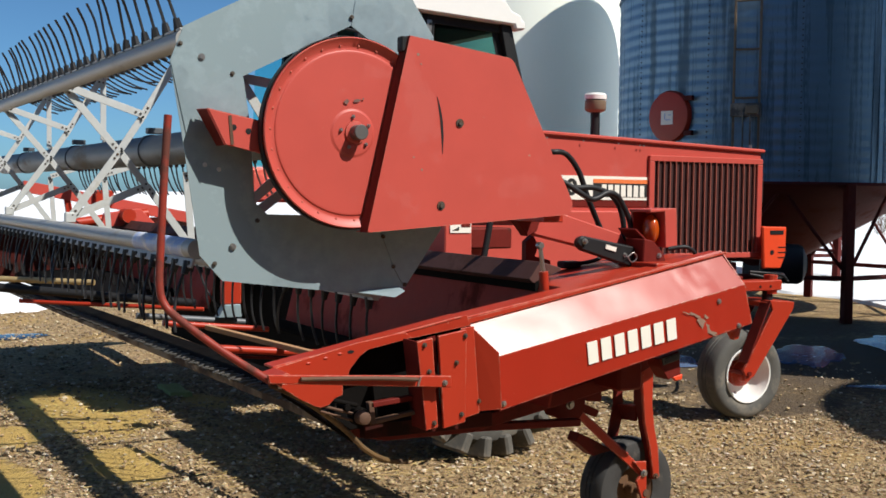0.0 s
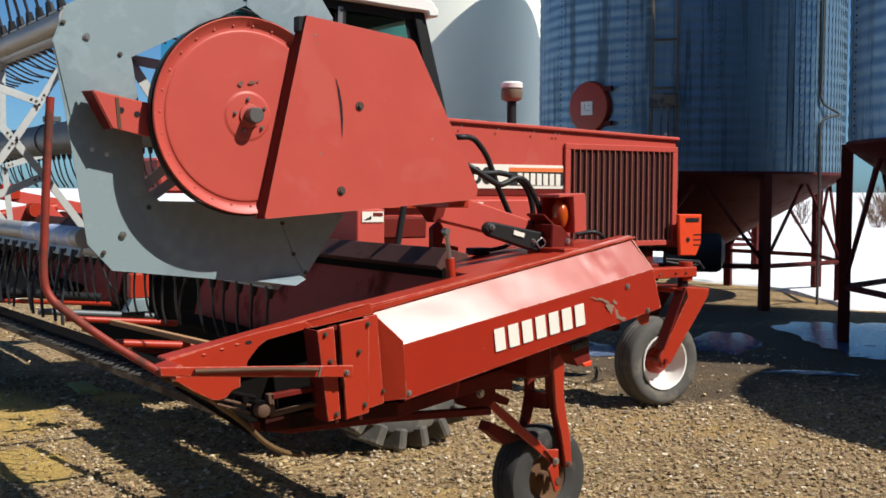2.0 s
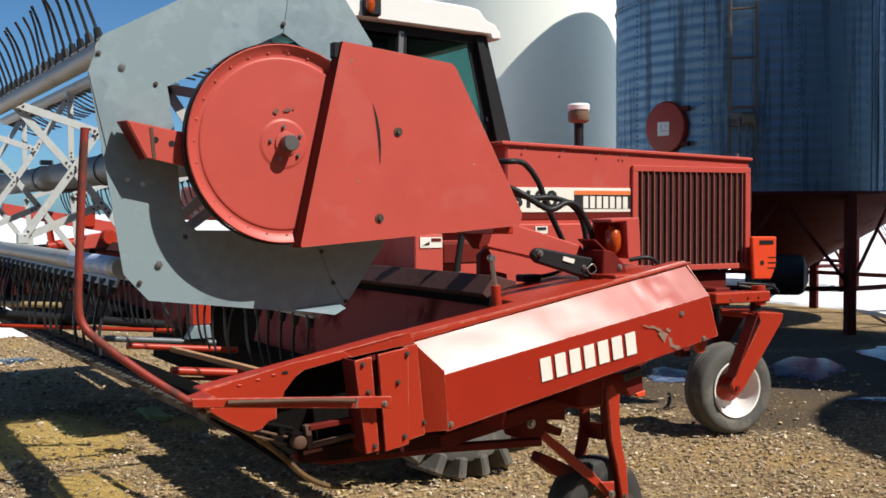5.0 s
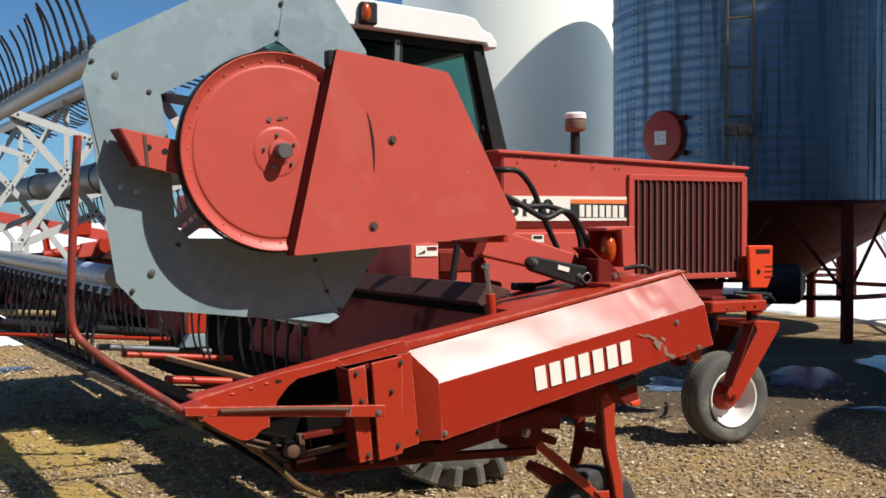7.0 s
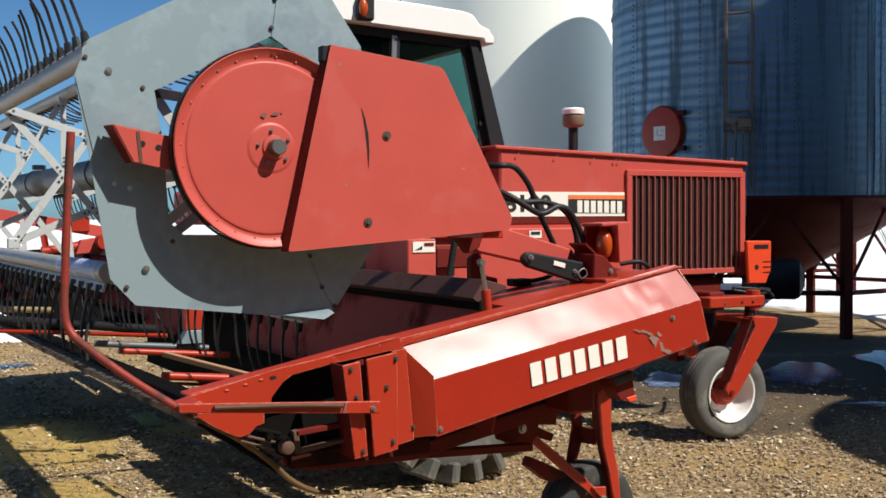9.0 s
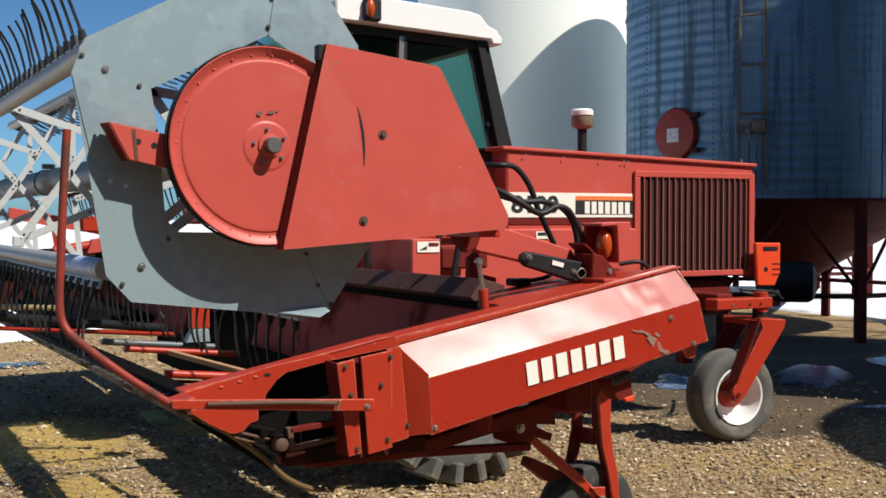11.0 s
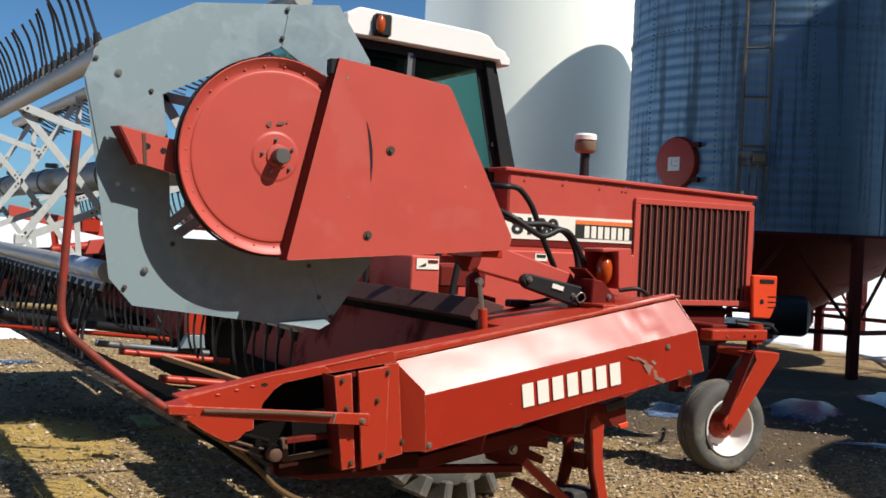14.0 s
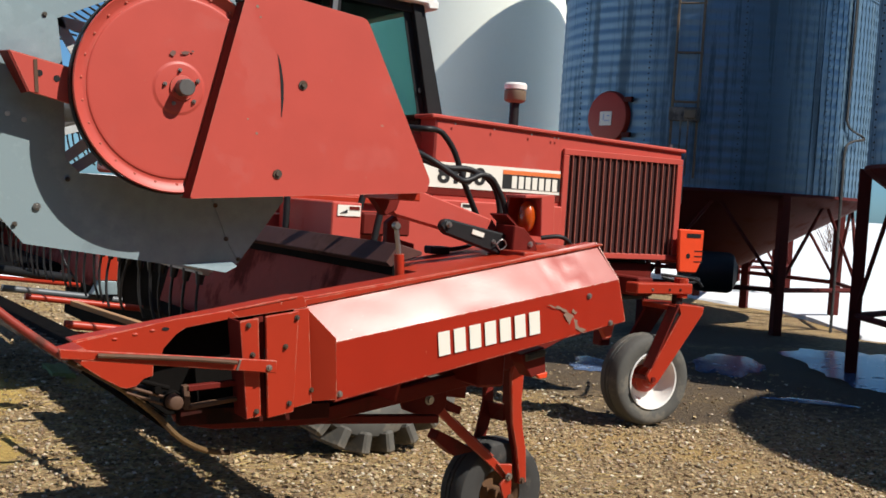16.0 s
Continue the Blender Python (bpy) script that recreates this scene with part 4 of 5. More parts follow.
part("hook", prism([(3.80, 1.135), (3.895, 1.15), (3.875, 1.075), (3.845, 1.07)], 3.93, 3.96, 0.003), RED, header)
part("latch_box", prism([(3.43, 1.0), (3.552, 1.03), (3.567, 0.92), (3.491, 0.899), (3.445, 0.96)], 3.98, 4.07, 0.004), RED_DARK, header)
lt = part("maker_plate", prism([(3.446, 1.000), (3.548, 1.023), (3.550, 0.992), (3.454, 0.970)], 3.972, 3.9785, 0), BOLT, header, "small metal plate")
part("plate_print", prism([(3.458, 0.997), (3.540, 1.015), (3.541, 0.997), (3.462, 0.979)], 3.968, 3.9715, 0), BLACK_DECAL, lt)
# end sheet: front plates, an opening with the knife drive, and the ribbed end plate
part("end_sheet", prism([(2.40, 1.205), (3.80, 1.47), (3.88, 1.16), (2.52, 0.87)], 3.99, 4.005, 0), RED_DARK, header)
part("front_plate", prism([(1.50, 1.062), (1.57, 1.083), (1.90, 1.158), (2.11, 1.19), (2.144, 1.165), (1.95, 1.128), (1.915, 1.105), (1.872, 1.055), (1.858, 1.0), (1.80, 1.0), (1.80, 1.03), (1.56, 1.035)], 3.955, 3.965, 0.002), RED, header)
part("lower_plate", prism([(1.56, 1.025), (1.60, 0.998), (1.655, 0.962), (1.72, 0.928), (1.742, 0.923), (1.775, 0.930), (1.80, 0.955), (1.832, 0.965), (1.832, 1.02)], 3.93, 3.94, 0.002), RED, header)
part("top_rail", bar((1.56, 4.008, 1.082), (2.375, 4.008, 1.238), 0.010, 0.09, (0, 0, 1), 0.003), RED, header)
part("top_rail", bar((2.376, 4.035, 1.226), (3.83, 4.035, 1.478), 0.010, 0.12, (0, 0, 1), 0.003), RED, header)
part("rail_web", prism([(2.376, 1.222), (3.82, 1.482), (3.82, 1.475), (2.376, 1.20)], 3.970, 3.976, 0.001), RED, header)
part("top_web", prism([(2.06, 1.183), (2.40, 1.245), (2.42, 1.20), (2.10, 1.155)], 3.966, 3.972, 0.001), RED, header)
for x in (1.70, 1.77, 1.83):
    part("rivet", lathe([(0, 0.004), (0.005, 0.003), (0.008, 0)], toward(x, 3.955, 1.095 + 0.22 * (x - 1.7) - 0.004) @ Matrix.Diagonal((1.5, 0.7, 1, 1)), 12), RED, header, smooth=True)
part("plate_hole", lathe([(0, 0.002), (0.009, 0.002), (0.009, 0)], toward(1.875, 3.955, 1.125) @ Matrix.Diagonal((1.5, 0.7, 1, 1)), 14), BLACK, header)
ep = part("end_plate", prism([(2.205, 1.180), (2.335, 1.200), (2.335, 0.830), (2.235, 0.812)], 3.855, 3.87, 0.003), RED, header)
part("rib", prism([(2.103, 1.164), (2.175, 1.176), (2.205, 0.822), (2.150, 0.814)], 3.845, 3.86, 0.003), RED, ep)
part("rib_web", plate([(2.103, 3.846, 1.164), (2.103, 3.96, 1.164), (2.150, 3.96, 0.814), (2.150, 3.846, 0.814)], 0.006), RED_DARK, ep)
# strip between the ribs, its shadow painted as dark red
part("groove", prism([(2.172, 1.172), (2.208, 1.178), (2.238, 0.816), (2.200, 0.818)], 3.885, 3.89, 0), RED_DARK, ep)
part("side_web", prism([(2.332, 1.200), (2.392, 1.206), (2.425, 0.852), (2.332, 0.832)], 3.895, 3.905, 0.002), RED, ep)
part("gusset", plate([(2.390, 3.925, 1.208), (2.426, 3.925, 0.853), (2.514, 3.868, 0.866), (2.496, 3.868, 1.095)], 0.006), RED, ep, "angled gusset with worn edges")
for x, z in ((2.137, 1.150), (2.159, 1.045), (2.288, 1.071), (2.403, 1.010), (2.420, 0.901), (2.315, 0.864), (2.185, 0.842), (2.327, 1.176)):
    y = 3.897 if x > 2.41 else 3.915 if x > 2.34 else (3.845 if x < 2.2 else 3.855)
    b0 = part("end_bolt", bolt((x, y, z), 0.0115 if x != 2.403 else 0.015, 0.016), BOLT, ep, "worn bolt")
nb = part("nose_bar", prism([(1.478, 1.084), (1.484, 1.052), (2.235, 0.984), (2.235, 1.030)], 3.80, 3.812, 0.003), RED, header)
part("nose_bar_edge", pipe([(1.60, 3.79, 1.062), (1.9, 3.79, 1.045), (2.08, 3.79, 1.028)], 0.008, 8), RUST, nb, "worn rusty round edge")
part("nose_bar_weld", bar((2.085, 3.80, 1.00), (2.095, 3.80, 1.036), 0.008, 0.012, (1, 0, 0), 0.001), STEEL, nb)
part("bar_bolt", bolt((2.205, 3.80, 1.005), 0.013, 0.016), STEEL, nb)
part("spacer", box((2.18, 3.812, 0.99), (2.23, 3.845, 1.02), 0.002), RED, nb)
part("nose_bracket", prism([(1.49, 1.065), (1.56, 1.085), (1.60, 1.05), (1.50, 1.045)], 3.812, 3.955, 0.003), RED, nb)
# knife drive
kd = part("knife_head", lathe([(0.0, 0.05), (0.020, 0.05), (0.026, 0.046), (0.028, 0.03), (0.022, 0.026), (0.022, 0.018), (0.030, 0.014), (0.030, -0.05)], toward(1.905, 3.93, 0.876) @ Matrix.Diagonal((0.95, 0.95, 1, 1)), 24), RUST, header, "worn knife drive bearing", True)
part("seal", lathe([(0.031, 0.012), (0.036, 0.010), (0.036, -0.03), (0.030, -0.05)], toward(1.905, 3.93, 0.876), 24), GREASE, kd, "greasy black seal", True)
part("clevis", bar((1.952, 3.94, 0.916), (2.15, 3.94, 0.932), 0.020, 0.03, (0, 0, 1)), RED_DARK, header)
part("clevis", bar((1.962, 3.94, 0.848), (2.17, 3.94, 0.876), 0.016, 0.03, (0, 0, 1)), RUST, header)
part("clevis_end", bar((1.950, 3.94, 0.928), (1.962, 3.94, 0.842), 0.022, 0.03, (1, 0, 0)), RUST, header)
for dz, r in ((0.0, 0.006), (-0.022, 0.005), (0.03, 0.009)):
    part("drive_rod", rod((1.745, 3.945, 0.93 + dz), (1.89, 3.93, 0.885 + 1.2 * dz), r, seg=10), RUST if dz <= 0 else GREASE, header)
part("grease_cup", lathe([(0, 0.03), (0.012, 0.03), (0.018, 0.01), (0.022, -0.03)], toward(1.85, 3.95, 0.915), 16), GREASE, header)
# plate closing the drive opening; grease and deep shade are both in its black
part("drive_housing", prism([(1.868, 1.12), (2.50, 1.20), (2.52, 0.87), (2.20, 0.80), (1.94, 0.79), (1.868, 0.84)], 4.09, 4.13, 0.004), GREASE, header, "black greasy plate with the cavity's shade")
# underside braces and beams, darkened by colour for the shade beneath the header
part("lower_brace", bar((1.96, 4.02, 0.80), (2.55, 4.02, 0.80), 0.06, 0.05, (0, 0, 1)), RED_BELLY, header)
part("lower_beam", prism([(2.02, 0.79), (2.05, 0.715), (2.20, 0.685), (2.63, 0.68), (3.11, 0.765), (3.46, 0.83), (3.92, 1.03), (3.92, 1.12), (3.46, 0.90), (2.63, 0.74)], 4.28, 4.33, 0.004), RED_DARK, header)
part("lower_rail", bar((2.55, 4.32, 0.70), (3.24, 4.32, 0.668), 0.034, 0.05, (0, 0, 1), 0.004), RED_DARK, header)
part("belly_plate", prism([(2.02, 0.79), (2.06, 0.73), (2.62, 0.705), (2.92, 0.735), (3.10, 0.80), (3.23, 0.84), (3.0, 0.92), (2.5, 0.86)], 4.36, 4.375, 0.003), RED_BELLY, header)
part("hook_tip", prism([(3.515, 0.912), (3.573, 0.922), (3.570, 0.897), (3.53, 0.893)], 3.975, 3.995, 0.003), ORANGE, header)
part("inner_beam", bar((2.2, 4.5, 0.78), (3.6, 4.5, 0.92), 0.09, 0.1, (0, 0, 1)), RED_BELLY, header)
# skid shoe and knife
part("skid_shoe", pipe([(1.55, 3.97, 1.02), (1.66, 3.96, 0.965), (1.76, 3.96, 0.90), (1.86, 3.96, 0.82), (1.95, 3.97, 0.735), (2.05, 3.99, 0.68), (2.16, 4.02, 0.655)], 0.011, 8), YELLOW_SHOE, header, "worn yellow edge of the skid shoe")
part("skid_plate", plate([(1.60, 3.97, 0.985), (1.90, 3.97, 0.775), (1.96, 4.14, 0.775), (1.72, 4.14, 0.93)], 0.01), GREASE, header)
kb = part("cutter_bar", bar((1.955, 4.14, 0.86), (1.925, YF, 0.775), 0.15, 0.022, (1, 0, 0.35), 0.004), GREASE, header, "black cutter bar")
part("bar_edge", bar((1.885, 4.2, 0.815), (1.885, YF, 0.735), 0.036, 0.03, (0, 0, 1), 0.004), YELLOW_SHOE, header, "scuffed yellow-brown lower edge")
gm = None
for k in range(100):
    y = 4.2 + k * 0.078
    if gm is None:
        bm = prism([(0.05, 0.012), (-0.02, 0.010), (-0.055, 0.0), (-0.02, -0.010), (0.03, -0.012)], -0.010, 0.010, 0.002)
        g0 = part("knife_guard", bm, GUARD_IRON, kb)
        gm = g0.data
    else:
        g0 = new("knife_guard", gm)
        g0.parent = kb
    g0.location = (1.868, y, 0.853 - 0.0101 * (y - 4.14))
    g0.rotation_euler = (0, 0.12 * math.sin(k * 2.3), 0.10 * math.sin(k * 1.7))
    g0.scale = (0.8, 1.0, 0.8)
# table: back sheets, lip, draper and its rollers
for y0, y1 in ((4.01, 7.03), (8.6, YF - 0.02)):
    part("back_sheet", plate([(2.84, y0, 0.82), (2.965, y0, 1.33), (2.965, y1, 1.33), (2.84, y1, 0.82)], 0.012), RED_SHEET, header, "dark red scratched back sheet")
    part("back_lip", prism([(2.93, 1.335), (2.905, 1.355), (2.965, 1.435), (3.08, 1.405), (3.08, 1.39), (2.975, 1.36)], y0 + 0.25 if y0 < 5 else y0, y1, 0.003), LIP, header, "dark brown-red lip")
for x0, y0, y1 in ((2.22, 4.16, 5.45), (2.74, 5.46, 7.0), (1.98, 9.25, YF - 0.05)):
    part("draper", prism([(x0, 0.90), (2.80, 0.93), (2.80, 0.85), (x0, 0.82)], y0, y1, 0.03), CANVAS, header, "black canvas draper")
part("belly_pan", box((3.15, 6.9, 0.38), (3.2, 10.6, 1.14), 0.004), GREASE, header)
part("feed_motor", box((2.62, 7.58, 0.95), (2.75, 7.66, 1.12), 0.008), RED, header, "red feed motor housing")
part("motor_base", prism([(2.58, 0.86), (2.75, 0.86), (2.74, 0.95), (2.63, 0.95)], 7.57, 7.66, 0.004), GALV, header, "pale motor base")
# black strip that draws the dark gap beneath the lip
part("lip_slot", box((2.945, 4.27, 1.300), (2.972, 7.02, 1.352), 0), GREASE, header)
part("rear_tube", box((3.12, 4.1, 1.15), (3.26, YF, 1.30), 0.012), RED, header)
part("rear_tube", box((3.3, 4.1, 0.84), (3.44, YF, 0.98), 0.012), RED_DARK, header)
# plates added out of sight behind the lip to cast ground shadow bands
for y0, y1 in ((4.51, 7.03), (8.6, YF - 0.1)):
    part("rear_pan", plate([(2.985, y0, 1.325), (3.42, y0, 1.34), (3.42, y1, 1.34), (2.985, y1, 1.325)], 0.008), RED, header)
part("deck_cover", plate([(2.98, 4.02, 1.33), (3.75, 4.02, 1.46), (3.75, 4.5, 1.46), (2.98, 4.5, 1.33)], 0.01), RED, header)
for a, b, r, mat, lab in (((2.085, 7.2, 0.886), (2.8, 7.2, 0.814), 0.020, RED, "red deck tube"), ((2.069, 6.15, 0.855), (2.8, 6.15, 0.78), 0.023, RED, "red deck tube"), ((2.069, 6.15 + 0.05, 0.855 - 0.045), (2.8, 6.15 + 0.05, 0.78 - 0.045), 0.009, RED_DARK, "dark red tube"),
                          ((2.036, 7.65, 0.892), (2.8, 7.65, 0.817), 0.022, TUBE, "grey deck tube"), ((1.0, 8.55, 1.115), (1.84, 8.0, 1.095), 0.020, BRASS, "yellow tube"), ((1.25, 8.7, 1.03), (2.55, 8.0, 0.925), 0.032, BLACK, "black tube"), ((1.45, 8.6, 0.93), (2.6, 7.95, 0.885), 0.016, RED, "red deck tube")):
    part("deck_tube", rod(a, b, r, seg=16), mat, header, lab, True)
part("board", bar((2.354, 7.121, 0.856), (2.565, 5.31, 0.845), 0.030, 0.04, (0, 0, 1)), WOOD, header, "weathered wooden board")
part("divider_rod", pipe([(1.193, 4.06, 2.005), (1.18, 4.06, 1.8), (1.168, 4.06, 1.55), (1.163, 4.06, 1.40), (1.178, 4.05, 1.325), (1.23, 4.01, 1.265), (1.36, 3.92, 1.155), (1.50, 3.82, 1.055)], 0.0145, 12), ROD_RED, header, smooth=True)
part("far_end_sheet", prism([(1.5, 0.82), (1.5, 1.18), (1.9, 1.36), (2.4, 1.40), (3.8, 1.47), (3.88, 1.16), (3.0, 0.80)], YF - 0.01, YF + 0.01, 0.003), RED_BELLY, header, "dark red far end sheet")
# far-end linkage seen through the reel
fl = part("far_arm", bar((2.0, 11.7, 1.76), (3.64, 11.7, 1.46), 0.11, 0.08, (0, 0, 1)), RED_FADED, header, "faded red lift arm")
part("far_bracket", bar((2.42, 11.7, 1.66), (2.46, 11.7, 1.40), 0.06, 0.05, (1, 0, 0)), RED, fl)
part("far_box", box((2.68, 11.6, 1.58), (2.86, 11.75, 1.73), 0.008), RED, fl)
part("far_cylinder", rod((2.40, 11.6, 1.39), (3.2, 11.6, 1.50), 0.05), RED, fl, smooth=True)
part("far_link", prism([(2.7, 1.36), (3.25, 1.40), (3.10, 1.55), (2.75, 1.50)], 11.5, 11.6, 0.006), RED_FADED, fl)
part("far_motor", lathe([(0, 0.1), (0.07, 0.1), (0.07, -0.1), (0, -0.1)], toward(2.95, 11.45, 1.48), 16), RED, fl)

# ---- near-end lift linkage ----
link = thing("reel_lift", "red reel lift arm with black link and hydraulic hoses", "linkage")
part("arm", prism([(2.86, 1.645), (2.90, 1.67), (3.08, 1.662), (3.46, 1.555), (3.50, 1.50), (3.47, 1.44), (3.18, 1.508), (2.96, 1.555)], 4.30, 4.38, 0.006), RED_FADED, link)
part("arm_plate", prism([(2.78, 1.66), (2.96, 1.66), (2.93, 1.575), (2.88, 1.55), (2.84, 1.60)], 4.24, 4.30, 0.004), RED_DARK, link)
bl = part("black_link", prism([(3.125, 1.52), (3.14, 1.545), (3.165, 1.553), (3.465, 1.498), (3.455, 1.40), (3.15, 1.488)], 4.20, 4.24, 0.008), BLACK, link, "black steel link")
part("link_sticker", bar((3.285, 4.196, 1.503), (3.345, 4.196, 1.488), 0.020, 0.004, (0, 0, 1), 0), WHITE_DECAL, bl, "white sticker")
part("link_pin", bolt((3.165, 4.20, 1.528), 0.017, 0.022), STEEL, bl)
part("link_pin", bolt((3.40, 4.20, 1.462), 0.012, 0.018), STEEL, bl)
part("link_clip", pipe([(3.40, 4.175, 1.455), (3.43, 4.172, 1.475), (3.45, 4.172, 1.45), (3.42, 4.172, 1.43), (3.40, 4.175, 1.455)], 0.003, 6), STEEL, bl)
part("post", prism([(3.465, 1.54), (3.52, 1.53), (3.585, 1.47), (3.60, 1.433), (3.46, 1.40)], 4.14, 4.28, 0.005), RED_DARK, link)
part("post_foot", box((3.44, 4.02, 1.395), (3.66, 4.3, 1.432), 0.004), RED, link)
part("post_plate", plate([(3.46, 4.20, 1.58), (3.46, 4.33, 1.58), (3.56, 4.33, 1.50), (3.56, 4.20, 1.50)], 0.008), RED_DARK, link)
part("post_bolt", bolt((3.555, 4.14, 1.46), 0.015, 0.016), STEEL, link)
cy = part("lift_cylinder", rod((2.905, 4.14, 1.315), (2.897, 4.14, 1.40), 0.021, seg=18), RED, link, "red cylinder sleeve", True)
part("piston", rod((2.897, 4.14, 1.40), (2.878, 4.14, 1.505), 0.010), STEEL, cy, "chrome piston rod", True)
part("eye", lathe([(0, 0.014), (0.014, 0.014), (0.017, 0), (0.014, -0.014), (0, -0.014)], toward(2.876, 4.14, 1.515), 18), STEEL, cy, smooth=True)
part("crank", prism([(2.98, 1.52), (3.02, 1.55), (3.05, 1.50), (3.03, 1.45), (3.12, 1.43), (3.12, 1.40), (2.98, 1.41)], 4.40, 4.44, 0.003), RED_DARK, link)
part("hose_block", box((3.24, 4.45, 1.385), (3.34, 4.52, 1.42), 0.006), BLACK, link)
HOSES = [[(3.16, 4.9, 1.962), (3.24, 4.62, 1.949), (3.32, 4.6, 1.948), (3.37, 4.6, 1.92), (3.42, 4.6, 1.86), (3.45, 4.6, 1.80), (3.485, 4.6, 1.72), (3.58, 4.62, 1.57)],
         [(3.12, 4.5, 1.85), (3.20, 4.42, 1.80), (3.28, 4.4, 1.752), (3.345, 4.4, 1.722), (3.39, 4.4, 1.728), (3.445, 4.4, 1.752), (3.50, 4.4, 1.742), (3.54, 4.4, 1.70), (3.59, 4.4, 1.61), (3.60, 4.4, 1.50), (3.59, 4.4, 1.42)],
         [(3.14, 4.55, 1.83), (3.25, 4.5, 1.79), (3.33, 4.5, 1.775), (3.42, 4.5, 1.778), (3.48, 4.5, 1.768), (3.545, 4.5, 1.745), (3.60, 4.5, 1.69), (3.63, 4.5, 1.60), (3.63, 4.5, 1.50)],
         [(3.62, 4.15, 1.49), (3.70, 4.12, 1.50), (3.76, 4.12, 1.47), (3.775, 4.12, 1.42), (3.74, 4.12, 1.39), (3.71, 4.13, 1.43)],
         [(3.30, 4.5, 1.40), (3.42, 4.46, 1.42), (3.50, 4.45, 1.46)]]
for k, h in enumerate(HOSES):
    part("hose", pipe(h, 0.014 if k < 3 else 0.010, 10), BLACK, link, "black rubber hose", True)
lampb = part("warning_lamp", prism([(3.60, 1.675), (3.765, 1.682), (3.775, 1.495), (3.70, 1.49), (3.69, 1.665), (3.60, 1.66)], 4.26, 4.42, 0.003), RED_FADED, header, "red steel lamp box")
part("back_plate", box((3.61, 4.40, 1.49), (3.77, 4.42, 1.67), 0.003), RED, lampb)
part("lens", lathe([(0.07, -0.02), (0.07, 0.01), (0.055, 0.035), (0.03, 0.05), (0, 0.055)], toward(3.665, 4.33, 1.575) @ Matrix.Rotation(radians(-25), 4, "Y") @ Matrix.Diagonal((0.56, 1.08, 1, 1)), 28), AMBER, lampb, "amber lens", True)

# ---- gauge wheel ----
GM = pose(3.70, 4.52, 0.256, 90, 0, 5)
gt = part("gauge_wheel", lathe(tyre_profile(0.262, 0.17, 0.125), GM, 56), RUBBER, header, "small black gauge wheel tyre", True)
part("rim", lathe([(0.13, 0.06), (0.12, 0.055), (0.10, 0.02), (0.035, 0.02), (0.03, 0.06), (0, 0.06)], GM, 36), RUST, gt, smooth=True)
fork = part("fork_leg", prism([(3.705, 0.93), (3.765, 0.93), (3.760, 0.835), (3.758, 0.69), (3.776, 0.57), (3.801, 0.478), (3.814, 0.319), (3.774, 0.312), (3.742, 0.482), (3.708, 0.602), (3.700, 0.69), (3.684, 0.837)], 4.395, 4.418, 0.005), RED, header)
# inner flanges, rear leg and bridge take the darker red as their shade
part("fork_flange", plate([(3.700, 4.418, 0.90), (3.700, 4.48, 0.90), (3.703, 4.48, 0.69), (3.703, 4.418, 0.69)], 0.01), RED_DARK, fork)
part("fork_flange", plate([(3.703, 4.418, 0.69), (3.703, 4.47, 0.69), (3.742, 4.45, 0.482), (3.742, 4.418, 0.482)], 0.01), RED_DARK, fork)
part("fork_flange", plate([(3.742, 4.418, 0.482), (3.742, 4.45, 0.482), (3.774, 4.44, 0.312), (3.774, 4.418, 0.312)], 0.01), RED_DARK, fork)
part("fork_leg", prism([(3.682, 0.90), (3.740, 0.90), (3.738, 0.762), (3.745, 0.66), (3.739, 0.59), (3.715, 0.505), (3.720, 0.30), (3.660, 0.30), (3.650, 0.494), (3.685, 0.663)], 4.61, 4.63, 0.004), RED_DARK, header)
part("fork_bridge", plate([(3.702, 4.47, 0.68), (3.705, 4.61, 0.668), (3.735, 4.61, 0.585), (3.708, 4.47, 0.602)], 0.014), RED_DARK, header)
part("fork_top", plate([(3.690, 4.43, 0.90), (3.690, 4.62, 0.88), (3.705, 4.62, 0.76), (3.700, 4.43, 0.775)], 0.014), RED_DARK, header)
part("radius_arm", prism([(3.255, 0.705), (3.300, 0.722), (3.390, 0.640), (3.571, 0.490), (3.721, 0.368), (3.690, 0.342), (3.471, 0.519)], 4.40, 4.415, 0.003), RED, header)
part("radius_arm_edge", prism([(3.400, 0.648), (3.470, 0.590), (3.640, 0.450), (3.610, 0.440)], 4.425, 4.445, 0.003), RED, header)
end = part("radius_end", prism([(3.634, 0.421), (3.717, 0.415), (3.724, 0.21), (3.700, 0.20), (3.655, 0.321), (3.690, 0.36)], 4.385, 4.40, 0.003), RED, header)
part("hub_bolt", bolt((3.700, 4.385, 0.357), 0.022, 0.020), STEEL, end)
part("hub_bolt", bolt((3.786, 4.395, 0.330), 0.018, 0.018), RUST, end)
part("axle_pin", rod((3.715, 4.38, 0.256), (3.715, 4.64, 0.256), 0.018), RUST, header)
piv = part("pivot_plate", prism([(3.085, 0.765), (3.26, 0.815), (3.34, 0.83), (3.335, 0.70), (3.285, 0.645), (3.232, 0.655), (3.11, 0.70)], 4.395, 4.41, 0.003), RED_DARK, header)
part("pivot_bolt", bolt((3.245, 4.395, 0.737), 0.026, 0.022), STEEL, piv)
part("notch_plate", prism([(3.32, 0.81), (3.456, 0.790), (3.455, 0.730), (3.350, 0.742), (3.352, 0.728), (3.441, 0.688), (3.427, 0.655), (3.32, 0.69)], 4.42, 4.44, 0.003), RED_DARK, header)
part("step", prism([(3.319, 0.542), (3.338, 0.583), (3.45, 0.530), (3.537, 0.476), (3.425, 0.460)], 4.44, 4.52, 0.004), RED_DARK, header, "rusty dark red step plate")

